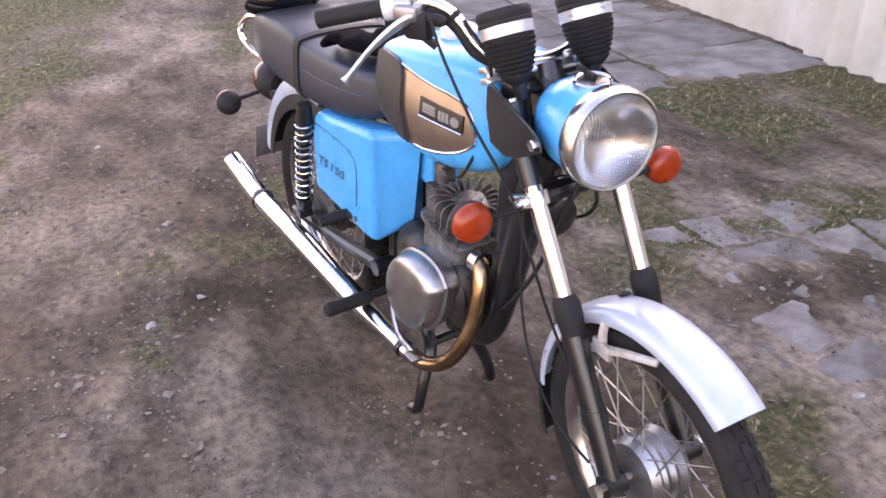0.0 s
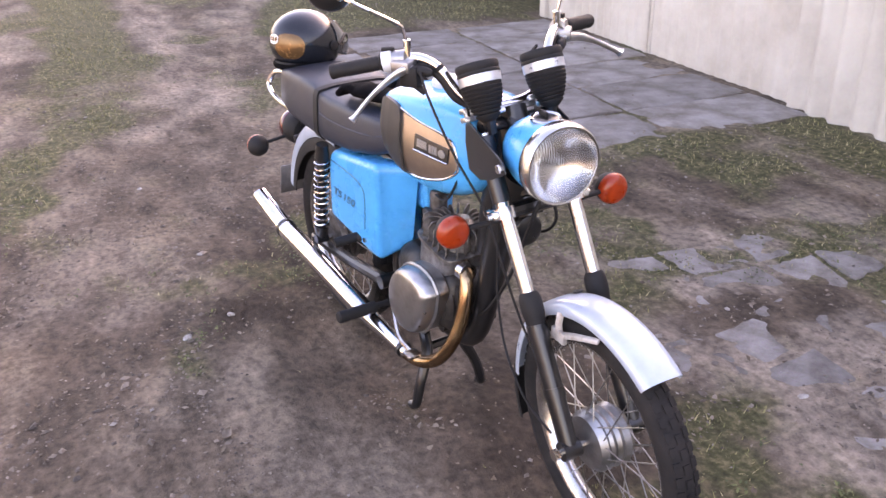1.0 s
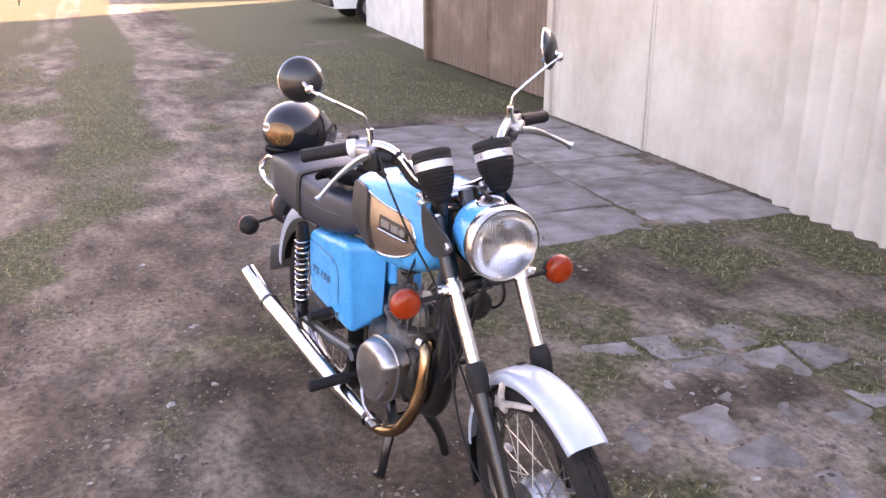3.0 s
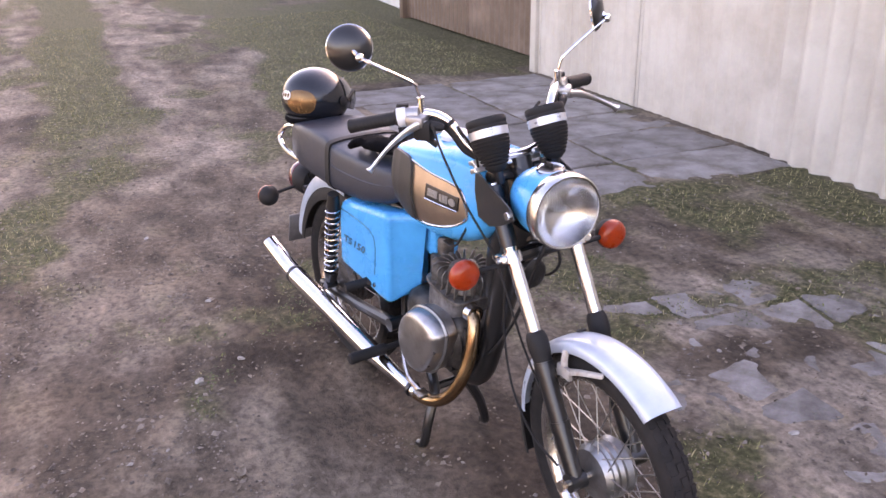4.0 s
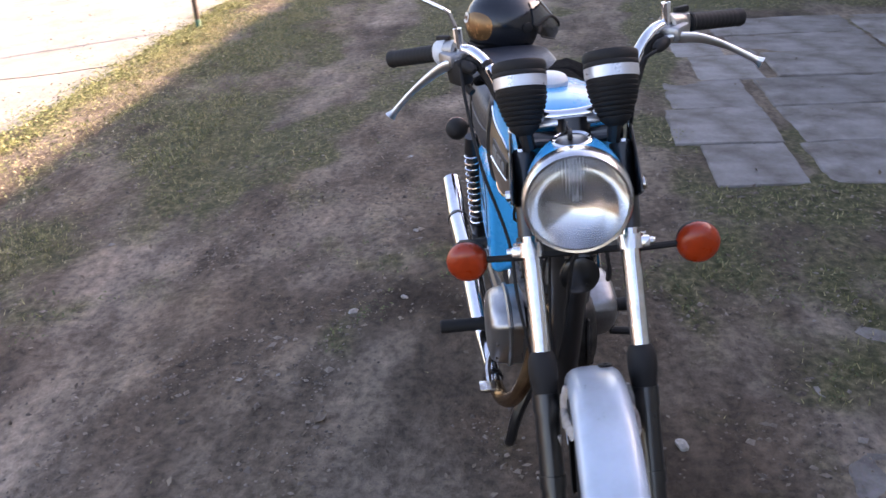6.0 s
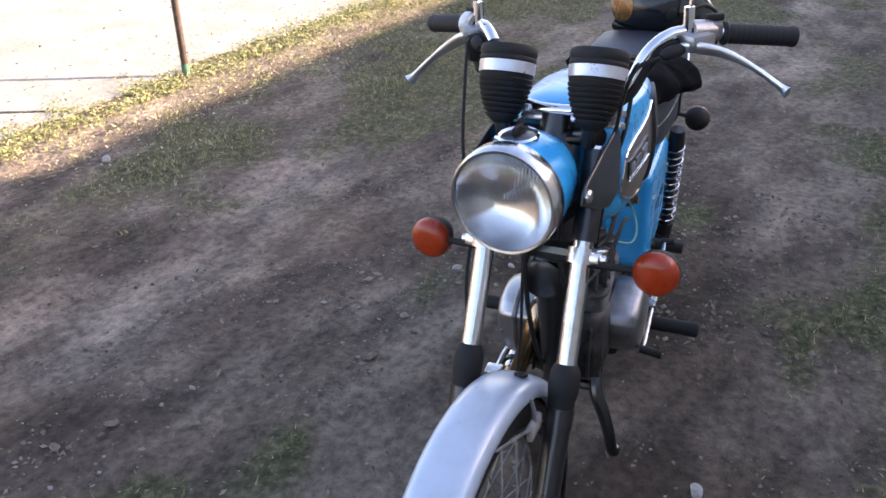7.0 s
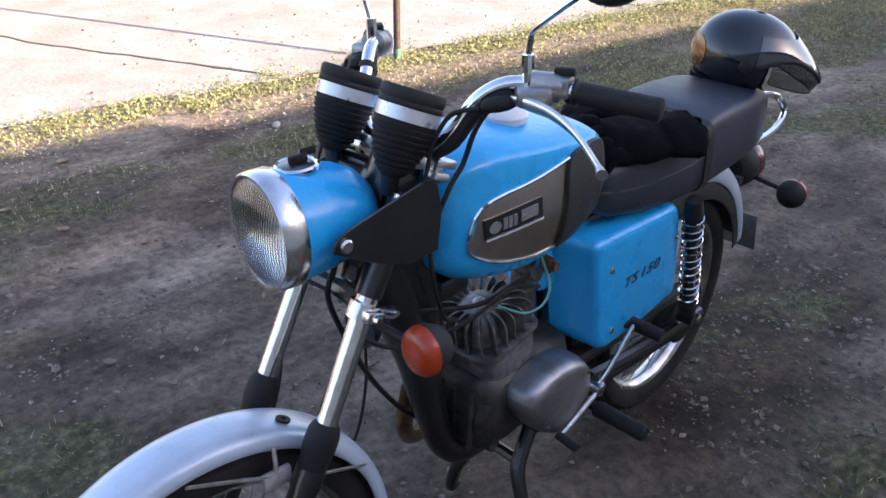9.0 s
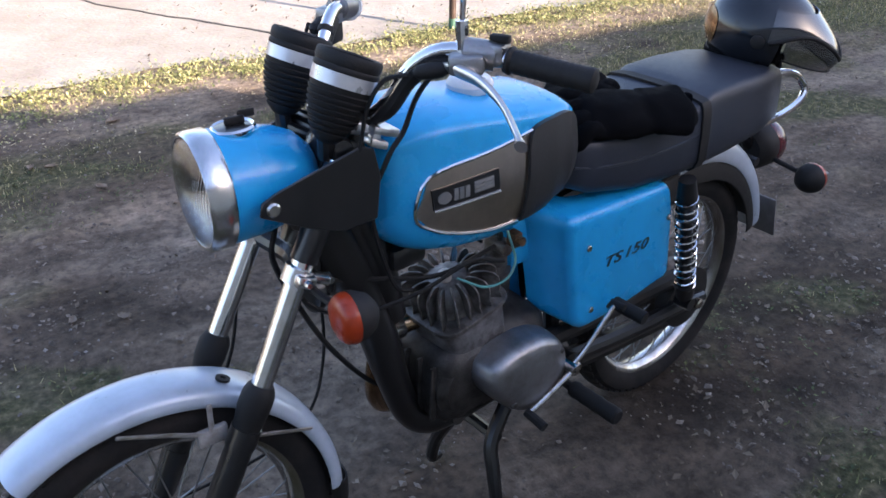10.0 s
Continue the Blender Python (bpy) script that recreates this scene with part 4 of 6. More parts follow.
# pegs, pedals, stand
for s in (1, -1):
    pz = 0.31 if s > 0 else 0.287
    part("footpeg", join(tube([(0.445, 0.09 * s, pz + 0.005), (0.44, 0.15 * s, pz)], 0.01, 10), lathe([(0, 0), (0, 0.017), (0.01, 0.019), (0.02, 0.017), (0.04, 0.0185), (0.05, 0.017), (0.07, 0.0185), (0.08, 0.017), (0.1, 0.0185), (0.118, 0.018), (0.122, 0.014), (0.122, 0)], (0.44, 0.15 * s, pz), "Y", 16, Matrix.Rotation(radians(0 if s > 0 else 180), 4, "Z"))), RUBBER, bike, "black rubber footpeg")
    part("passenger_peg", join(tube([(0.36, 0.095 * s, 0.46), (0.30, 0.13 * s, 0.455)], 0.011, 10), tube([(0.30, 0.115 * s, 0.455), (0.29, 0.2 * s, 0.448)], 0.015, 12)), RUBBER, bike, "black passenger footpeg")
    part("stand_leg", tube([(0.53, 0.045 * s, 0.25), (0.585, 0.06 * s, 0.18), (0.6, 0.085 * s, 0.125), (0.606, 0.1 * s, 0.085), (0.605, 0.115 * s, 0.022), (0.578, 0.12 * s, 0.01)], [0.017, 0.017, 0.016, 0.015, 0.014, 0.011], 10, 4), BLACKPAINT, bike, "black centre stand leg")
part("stand_bar", tube([(0.565, -0.06, 0.178), (0.565, 0.06, 0.178)], 0.013, 8), BLACKPAINT, bike)
part("kick_lever", join(tube([(0.455, 0.15, 0.372), (0.42, 0.157, 0.41), (0.36, 0.16, 0.475), (0.345, 0.16, 0.488)], [0.007, 0.0055, 0.0055, 0.006], 10, 3), tube([(0.455, 0.12, 0.372), (0.455, 0.165, 0.372)], 0.013, 12), rbox((0.022, 0.02, 0.018), (0.45, 0.157, 0.376), 0.004)), DULLCHROME, bike, "bare steel kick lever")
part("kick_rubber", tube([(0.345, 0.15, 0.488), (0.342, 0.182, 0.488)], 0.0085, 10), RUBBER, bike, "black rubber on the kick lever")
part("gear_lever", join(tube([(0.455, 0.158, 0.37), (0.52, 0.158, 0.345), (0.565, 0.158, 0.33), (0.58, 0.155, 0.322)], 0.006, 10, 3)), DULLCHROME, bike, "bare steel gear lever")
part("gear_toe", tube([(0.58, 0.15, 0.322), (0.58, 0.2, 0.315)], 0.01, 10), RUBBER, bike, "black rubber gear toe")
part("brake_pedal", join(tube([(0.5, -0.12, 0.3), (0.6, -0.16, 0.27), (0.68, -0.165, 0.26)], 0.008, 8, 3), rbox((0.04, 0.04, 0.012), (0.69, -0.17, 0.262), 0.004)), DULLCHROME, bike, "bare steel brake pedal")
part("brake_arm", join(tube([(1.245, -0.075, 0.28), (1.24, -0.08, 0.36)], 0.008, 8), tube([(1.19, -0.07, 0.5), (1.21, -0.075, 0.38), (1.245, -0.075, 0.33)], 0.004, 6, 3)), STAY, bike, "grey front brake arm", STEER_LOW)

# cables and wires
def cable(name, pts, r=0.0032, material=RUBBER, m=None, label="thin black cable"):
    part(name, tube(pts, r, 6, 6), material, bike, label, m)


cable("clutch_cable", [(0.79, 0.15, 1.082), (0.808, 0.122, 1.07), (0.834, 0.112, 1.037), (0.857, 0.11, 0.989), (0.886, 0.108, 0.952), (0.905, 0.09, 0.86), (0.85, 0.07, 0.70), (0.80, 0.06, 0.66)], 0.0042)
cable("brake_cable", [(0.845, -0.19, 1.09), (0.875, -0.185, 1.03), (0.94, -0.165, 0.92), (1.0, -0.128, 0.80), (1.05, -0.12, 0.70), (1.1, -0.1, 0.55), (1.22, -0.085, 0.4)], m=STEER)
cable("throttle_cable", [(0.85, -0.145, 1.075), (0.88, -0.11, 1.0), (0.85, -0.09, 0.88), (0.78, -0.1, 0.74), (0.62, -0.04, 0.68), (0.58, 0.0, 0.65)])
cable("instrument_cable", [(0.93, -0.06, 0.96), (0.94, -0.05, 0.84), (0.925, -0.05, 0.72), (0.92, -0.05, 0.62), (0.922, -0.05, 0.52), (0.947, -0.052, 0.42), (1.0, -0.062, 0.355), (1.1, -0.085, 0.315), (1.21, -0.10, 0.305)])
cable("clutch_cable", [(0.86, 0.165, 1.082), (0.885, 0.135, 1.07), (0.905, 0.12, 1.03), (0.915, 0.11, 0.975), (0.93, 0.09, 0.9)], 0.0035, m=STEER)
cable("wiring_loom", [(0.99, 0.0, 0.86), (1.0, 0.03, 0.78), (0.95, 0.03, 0.73), (0.86, 0.045, 0.70), (0.75, 0.075, 0.68), (0.62, 0.075, 0.69)], 0.005, label="black wiring loom")
cable("wiring_loom", [(0.985, 0.03, 0.84), (1.02, 0.045, 0.74), (0.94, 0.06, 0.67), (0.82, 0.09, 0.675), (0.7, 0.1, 0.70), (0.62, 0.1, 0.67)], 0.004, label="black wiring loom")
cable("ignition_lead", [(0.72, 0.02, 0.72), (0.70, 0.06, 0.735), (0.62, 0.08, 0.72), (0.58, 0.05, 0.68)], 0.0045, label="black ignition lead")
cable("teal_wire", [(0.72, 0.085, 0.665), (0.68, 0.115, 0.645), (0.63, 0.12, 0.645), (0.60, 0.11, 0.67), (0.60, 0.085, 0.72)], 0.0025, TEAL, label="thin teal wire loop")
cable("lower_cable", [(1.03, 0.01, 0.84), (1.022, -0.02, 0.767), (0.98, -0.025, 0.66), (0.926, -0.025, 0.55), (0.85, -0.025, 0.44), (0.79, -0.025, 0.385), (0.74, -0.02, 0.37)], 0.005)
cable("horn_wire", [(0.97, 0.02, 0.76), (0.95, 0.03, 0.7), (0.93, 0.02, 0.72)], 0.003)
part("horn", lathe([(-0.02, 0), (-0.02, 0.02), (-0.005, 0.036), (0.01, 0.038), (0.014, 0.03), (0.014, 0)], (0.965, 0.0, 0.70), "X", 24), BLACKPAINT, bike, "small black horn")


# ---- helmet and gloves on the seat ----
def smooth_step(a, b, x):
    t = min(1.0, max(0.0, (x - a) / (b - a)))
    return t * t * (3 - 2 * t)


def helmet():
    ob = thing("helmet", "glossy black open helmet with smoked visor resting on the seat", "helmet", BIKE @ pose(-0.293, 0.011, 0.917, 0, 0, 112) @ pose(0, 0, 0, 0, 10, 0))
    rx, ry, rz = 0.13, 0.114, 0.104

    def shell(k, keep, thick, nu=56, nv=36, stretch=1.0):
        bm = bmesh.new()
        grid = {}

        def vert(i, j, q):
            key = (i % nu, j, q)
            if key not in grid:
                a, b = 2 * math.pi * i / nu, math.pi * (j / nv - 0.5)
                kk = k - q * thick
                flare = 1 + 0.06 * max(0, -math.sin(b))
                x = kk * rx * math.cos(b) * math.cos(a) * flare
                grid[key] = bm.verts.new((x * (1 + (stretch - 1) * max(0, math.cos(a)) ** 2.3 * (0.15 + 0.85 * smooth_step(0.75, -0.2, b))), kk * ry * math.cos(b) * math.sin(a), kk * rz * math.sin(b)))
            return grid[key]

        used = set()
        for i in range(nu):
            for j in range(2, nv - 1):
                a, b = 360 * (i + 0.5) / nu, 180 * ((j + 0.5) / nv - 0.5)
                if keep((a + 180) % 360 - 180, b):
                    used.add((i, j))
        for i, j in used:
            for q in (0, 1):
                f = [vert(i, j, q), vert(i + 1, j, q), vert(i + 1, j + 1, q), vert(i, j + 1, q)]
                bm.faces.new(f if q == 0 else f[::-1])
            for di, dj, e in ((1, 0, ((1, 0), (1, 1))), (-1, 0, ((0, 1), (0, 0))), (0, 1, ((1, 1), (0, 1))), (0, -1, ((0, 0), (1, 0)))):
                if ((i + di) % nu, j + dj) not in used:
                    (a0, b0), (a1, b1) = e
                    bm.faces.new((vert(i + a0, j + b0, 0), vert(i + a0, j + b0, 1), vert(i + a1, j + b1, 1), vert(i + a1, j + b1, 0)))
        bmesh.ops.holes_fill(bm, edges=[e for e in bm.edges if e.is_boundary], sides=nu)
        bmesh.ops.recalc_face_normals(bm, faces=bm.faces)
        return bm

    part("shell", shell(1.0, lambda a, b: b > -44 and not (abs(a) < 64 and b < 18), 0.09), HELMET, ob, "glossy black shell", smooth=60)
    part("lining", shell(0.9, lambda a, b: b > -42 and not (abs(a) < 58 and b < 8), 0.1), KNIT, ob, "dark padded lining", smooth=60)
    def brow(a):
        c = min(1.0, abs(a) / 76)
        return -9 * (1 - c) + 2 * c + 20 * math.sin(math.pi * c) ** 1.2

    part("visor", shell(1.035, lambda a, b: abs(a) < 78 and brow(a) < b < 43, 0.02, 112, 90, stretch=1.36), VISOR, ob, "dark glossy raised visor", smooth=60)
    part("visor_screen", shell(1.04, lambda a, b: abs(a) < 62 and -24 + 10 * (abs(a) / 62) ** 2 < b < brow(a) + 1, 0.012, 112, 90, stretch=1.38), SMOKE, ob, "clear smoky visor screen", smooth=60)

    def rim(k, stretch, deg, span, r):
        pts = []
        for a in range(-span, span + 1, 4):
            ca, b = math.cos(radians(a)), radians(deg(a))
            swell = (1 + 0.06 * max(0, -math.sin(b))) * (1 + (stretch - 1) * max(0, ca) ** 2.3 * (0.15 + 0.85 * smooth_step(0.75, -0.2, b)))
            pts.append((k * rx * math.cos(b) * ca * swell, k * ry * math.cos(b) * math.sin(radians(a)), k * rz * math.sin(b)))
        return tube(pts, r, 8)

    part("visor_edge", rim(1.045, 1.37, brow, 76, 0.005), RUBBER, ob, "black rubber visor edge")
    part("screen_edge", rim(1.042, 1.385, lambda a: -24 + 10 * (abs(a) / 62) ** 2, 60, 0.0022), RUBBER, ob)
    part("neck_roll", tube([(1.0 * rx * 0.74 * math.cos(a), 1.0 * ry * 0.76 * math.sin(a), -0.078) for a in (radians(k) for k in range(50, 311, 10))], 0.017, 10), KNIT, ob, "dark padded neck roll")
    part("lower_edge", tube([(1.02 * rx * 0.8 * math.cos(a), 1.02 * ry * 0.8 * math.sin(a), -0.072) for a in (radians(k) for k in range(70, 291, 10))], 0.006, 6), RUBBER, ob)
    for s in (1, -1):
        part("pivot", lathe([(0, 0), (0, 0.016), (0.004, 0.015), (0.006, 0.01), (0.006, 0)], (0.01, s * 0.117, 0.0), "Y", 20, Matrix.Rotation(radians(0 if s > 0 else 180), 4, "Z")), RUBBER, ob)
    part("chin_strap", tube([(0.02, 0.10, -0.05), (0.06, 0.075, -0.085), (0.07, 0.0, -0.098), (0.055, -0.07, -0.085), (0.02, -0.10, -0.05)], 0.007, 8, 4, 0.25), KNIT, ob, "black webbing strap")

    def decal(k, a0, b0, da, db):
        """A round-edged sticker following the shell."""
        bm = bmesh.new()
        rows = []
        for i in range(6):
            rows.append([])
            for q in range(28):
                t = 2 * math.pi * q / 28
                c, d = math.cos(t), math.sin(t)
                a = a0 + da * i / 5 * math.copysign(abs(c) ** 0.8, c)
                b = b0 + db * i / 5 * math.copysign(abs(d) ** 0.8, d)
                x = k * rx * math.cos(b) * math.cos(a) * (1 + 0.06 * max(0, -math.sin(b)))
                rows[-1].append(bm.verts.new((x, k * ry * math.cos(b) * math.sin(a), k * rz * math.sin(b))))
        for r0, r1 in zip(rows, rows[1:]):
            for q in range(28):
                bm.faces.new((r0[q], r0[(q + 1) % 28], r1[(q + 1) % 28], r1[q]))
        bmesh.ops.remove_doubles(bm, verts=bm.verts, dist=1e-6)
        bmesh.ops.recalc_face_normals(bm, faces=bm.faces)
        return bm

    part("side_sticker", decal(1.012, radians(200), -0.12, 0.46, 0.4), BRONZE, ob, "bronze sticker", smooth=60)
    part("sticker_badge", decal(1.02, radians(169), 0.06, 0.21, 0.15), CREAM, ob, "pale oval badge", smooth=60)
    for a, w in ((162, 0.045), (169, 0.05), (176, 0.045)):
        part("badge_mark", decal(1.026, radians(a), 0.06, w, 0.07), BRONZE, ob, smooth=60)
    return ob


helmet()


def glove(m, flip):
    """A knitted glove lying flat, palm down, fingers loosely curled."""
    ob = thing("glove", "black knitted wool glove lying on the seat", "glove", m, "pair of gloves")

    def knit(bm):
        for v in bm.verts:
            v.co += 0.0055 * Vector(noise.noise_vector(v.co * 30 + Vector((flip, 0, 0)))) + 0.0025 * Vector(noise.noise_vector(v.co * 95))
        return bm

    part("palm", knit(tube([(-0.125, 0, 0.02), (-0.12, 0, 0.021), (-0.07, 0, 0.024), (-0.05, 0, 0.024), (0.0, 0.002, 0.028), (0.04, 0, 0.026), (0.055, 0, 0.022)], [0.03, 0.045, 0.042, 0.039, 0.046, 0.044, 0.03], 18, 4, 0.5)), KNIT, ob, smooth=80)
    for y, ln in ((-0.033, 0.06), (-0.011, 0.075), (0.011, 0.07), (0.031, 0.052)):
        part("finger", knit(tube([(0.035, y, 0.026), (0.035 + ln * 0.5, y * 1.15, 0.032), (0.035 + ln * 0.85, y * 1.2, 0.02), (0.035 + ln, y * 1.2, 0.012)], [0.013, 0.0135, 0.0125, 0.009], 10, 4)), KNIT, ob, smooth=80)
    part("thumb", knit(tube([(-0.02, 0.035 * flip, 0.022), (0.02, 0.06 * flip, 0.024), (0.045, 0.066 * flip, 0.018)], [0.015, 0.0145, 0.01], 10, 4)), KNIT, ob, smooth=80)
    return ob


glove(BIKE @ pose(0.315, 0.068, 0.84, -18, 1, -24) @ Matrix.Diagonal((1.2, 1.45, 1.4, 1)), -1)
glove(BIKE @ pose(0.3, -0.045, 0.858, 8, 1, 200) @ Matrix.Diagonal((1.1, 1.25, 1.0, 1)), -1)


# ---- ground ----
def fbm(x, y, s, seed=0.0):
    return noise.fractal(Vector((x * s, y * s, seed)), 0.9, 2.1, 4)


def grass_at(u, v):
    """How much grass covers the lane at a place: 0 bare dirt, 1 full turf."""
    wob = 0.3 * fbm(u, v, 0.7, 3.0)
    clump = fbm(u * 0.6, v, 1.9, 31.0)
    verge = smooth_step(-1.3, -2.15, v + wob) * (0.52 + 0.4 * smooth_step(-1.8, -4.0, u) + 0.42 * clump)
    verge *= 1 - 0.6 * smooth_step(-2.25, -2.45, v) * smooth_step(-2.9, -2.7, v) * smooth_step(-0.35, 0.2, fbm(u, v, 0.9, 41.0))
    verge = max(verge, smooth_step(-2.78, -2.95, v + 0.3 * wob) * (0.8 + 0.3 * clump))
    far = smooth_step(-1.5, -5.0, u + 2 * wob)
    mid = far * smooth_step(0.5, 0.2, abs(v + 0.68 + 0.6 * wob)) * 0.9
    garage = smooth_step(-4.2, -5.0, u) * smooth_step(0.6, 1.1, v + wob) * 0.95 * (1 - 0.85 * smooth_step(0.35, 0.1, abs(u + 9.4 + 0.5 * v)))
    near_wall = smooth_step(0.35, 0.8, v + wob) * smooth_step(-1.4, -0.9, u) * (0.34 + 0.9 * clump) * (1 - 0.55 * smooth_step(-0.4, 0.1, u) * smooth_step(0.0, 0.3, fbm(u, v, 2.6, 29.0)))
    patches = 0.8 * smooth_step(0.02, 0.42, fbm(u * 0.7, v, 1.3, 9.0))
    open_side = (0.56 + 0.7 * clump) * smooth_step(0.2, -1.0, u) * smooth_step(-0.75, -1.15, v + wob)
    bare = 1 - 0.7 * smooth_step(0.32, 0.05, abs(v + 1.3 + 0.8 * wob))
    slab_edge = max(smooth_step(0.22, 0.04, abs(v - 0.72)) * smooth_step(-4.6, -4.3, u) * smooth_step(-0.9, -1.1, u), smooth_step(0.3, 0.05, abs(u + 1.0)) * smooth_step(0.5, 0.8, v)) * (0.75 + 0.6 * clump)
    g = max(verge, mid, garage, near_wall, open_side * bare, slab_edge) + patches * (0.7 if v > -1.5 else 0.3) + 0.32 * fbm(u, v, 2.6, 5.0)
    return min(1.0, max(0.0, g * (1 - smooth_step(-3.0, -3.2, v))))


def dust_at(u, v):
    """How pale the ground is: dust in the wheel tracks and on trodden spots, and the sunlit verge lightened."""
    wob = 0.25 * fbm(u * 0.6, v, 0.8, 13.0)
    far = smooth_step(-2.0, -4.5, u)
    tracks = max(smooth_step(0.34, 0.04, abs(v + 1.55 - 0.22 * smooth_step(-1.5, -3.0, u) + wob)) * smooth_step(1.6, 0.5, u) * (1 - 0.3 * smooth_step(-2.2, -3.5, u)), smooth_step(0.45, 0.1, abs(v + 0.1 + wob)) * far) * (0.75 + 0.6 * fbm(u * 0.5, v, 1.7, 23.0))
    spots = smooth_step(0.0, 0.5, fbm(u * 0.55, v, 1.0, 17.0))
    # sandy verge dirt, its colour lightened further to brighten the sunlit strip
    dry = 0.9 * smooth_step(-2.55, -2.8, v + 0.3 * wob) * (0.3 + 0.7 * smooth_step(-5.0, -3.5, u))
    dry += 0.95 * smooth_step(-0.5, 0.1, u) * smooth_step(0.62, 0.95, v + wob) * smooth_step(-0.35, 0.1, fbm(u, v, 2.6, 29.0))
    return min(1.0, max(0.0, dry + 0.85 * tracks + 0.5 * spots + 0.35 * fbm(u * 0.6, v, 3.2, 19.0)))


def dark_at(u, v):
    """Darker trodden soil in a band about the parking spot and in scattered patches."""
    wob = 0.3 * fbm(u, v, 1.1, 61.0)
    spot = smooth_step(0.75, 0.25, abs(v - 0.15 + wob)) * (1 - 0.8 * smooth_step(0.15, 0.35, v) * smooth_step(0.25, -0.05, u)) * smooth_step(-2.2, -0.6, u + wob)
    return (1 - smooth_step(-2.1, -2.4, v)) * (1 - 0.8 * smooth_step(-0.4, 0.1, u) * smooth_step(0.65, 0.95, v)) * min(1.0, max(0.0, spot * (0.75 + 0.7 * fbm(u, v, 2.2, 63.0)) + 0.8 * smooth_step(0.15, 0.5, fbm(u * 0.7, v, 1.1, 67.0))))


def ground_z(u, v):
    near = smooth_step(12, 5, math.hypot(u, v)) * (1 - 0.65 * smooth_step(-4.5, -4.2, u) * smooth_step(-1.0, -1.3, u) * smooth_step(0.75, 1.0, v))
    z = near * (0.014 * fbm(u, v, 1.3, 1.0) + 0.011 * fbm(u, v, 4.0, 2.0) + 0.004 * fbm(u, v, 11.0, 6.0))
    z -= near * 0.02 * (smooth_step(0.35, 0.05, abs(v + 1.5)) + smooth_step(0.35, 0.05, abs(v - 0.15)) * smooth_step(-1.5, -4, u))
    return z - 0.012 * smooth_step(-2.9, -3.2, v)


def steps(lo, hi, fine_lo, fine_hi, d):
    out = list(np.arange(fine_lo, fine_hi + d / 2, d))
    x, s = fine_lo, d
    while x > lo:
        s *= 1.35
        x -= s
        out.insert(0, max(x, lo))
    x, s = fine_hi, d
    while x < hi:
        s *= 1.35
        x += s
        out.append(min(x, hi))
    return out


def build_ground():
    us, vs = steps(-900, 900, -9, 4, 0.045), steps(-900, 900, -3.6, 3.2, 0.045)
    verts = [(u, v, ground_z(u, v)) for u in us for v in vs]
    k = len(vs)
    faces = [(i * k + j, (i + 1) * k + j, (i + 1) * k + j + 1, i * k + j + 1) for i in range(len(us) - 1) for j in range(k - 1)]
    me = bpy.data.meshes.new("ground")
    me.from_pydata(verts, [], faces)
    at = me.attributes.new("turf", "FLOAT", "POINT")
    # dark turf colour halved on the verge so the sunlit strip reads brighter
    at.data.foreach_set("value", [grass_at(u, v) * (1 - 0.5 * smooth_step(-2.4, -2.7, v) * smooth_step(-5.0, -3.5, u)) for u, v, _ in verts])
    at2 = me.attributes.new("dust", "FLOAT", "POINT")
    at2.data.foreach_set("value", [dust_at(u, v) for u, v, _ in verts])
    at3 = me.attributes.new("tone_amount", "FLOAT", "POINT")
    at3.data.foreach_set("value", [dark_at(u, v) for u, v, _ in verts])
    me.shade_smooth()
    m, n, l, p = nodes_of("trodden_dirt_and_turf")
    tc, turf = n.new("ShaderNodeTexCoord"), n.new("ShaderNodeAttribute")
    turf.attribute_name = "turf"
    drawn = n.new("ShaderNodeMapping")
    drawn.inputs["Scale"].default_value = (0.5, 1.0, 1.0)
    l.new(tc.outputs["Object"], drawn.inputs["Vector"])

    def nz(scale, detail=6, rough=0.6):
        t = n.new("ShaderNodeTexNoise")
        t.inputs["Scale"].default_value, t.inputs["Detail"].default_value, t.inputs["Roughness"].default_value = scale, detail, rough
        l.new((drawn.outputs["Vector"] if scale < 20 else tc.outputs["Object"]), t.inputs["Vector"])
        return t

    def ramp(src, stops):
        r = n.new("ShaderNodeValToRGB")
        while len(r.color_ramp.elements) < len(stops):
            r.color_ramp.elements.new(0.5)
        for e, (pos, c) in zip(r.color_ramp.elements, stops):
            e.position, e.color = pos, (*c, 1)
        l.new(src, r.inputs["Fac"])
        return r

    broad, mid, fine, grit = nz(1.5, 8, 0.62), nz(5.0, 8, 0.6), nz(30, 8, 0.66), nz(150, 4)
    dirt = ramp(broad.outputs["Fac"], [(0.36, (0.068, 0.05, 0.036)), (0.5, (0.12, 0.09, 0.065)), (0.63, (0.205, 0.162, 0.12))])
    specks = ramp(fine.outputs["Fac"], [(0.33, (0.38, 0.36, 0.35)), (0.5, (1, 1, 1)), (0.67, (1.6, 1.57, 1.54))])
    mul = n.new("ShaderNodeMixRGB")
    mul.blend_type, mul.inputs["Fac"].default_value = "MULTIPLY", 0.75
    dust = n.new("ShaderNodeAttribute")
    dust.attribute_name = "dust"
    pale = n.new("ShaderNodeMixRGB")
    pale.inputs["Color2"].default_value = (0.26, 0.214, 0.172, 1)
    tone_amount = n.new("ShaderNodeMath")
    tone_amount.operation, tone_amount.inputs[1].default_value = "MULTIPLY", 0.7
    l.new(dust.outputs["Fac"], tone_amount.inputs[0])
    l.new(tone_amount.outputs[0], pale.inputs["Fac"])
    l.new(dirt.outputs["Color"], pale.inputs["Color1"])
    lumps = ramp(mid.outputs["Fac"], [(0.36, (0.56, 0.545, 0.53)), (0.5, (1, 1, 1)), (0.63, (1.4, 1.38, 1.36))])
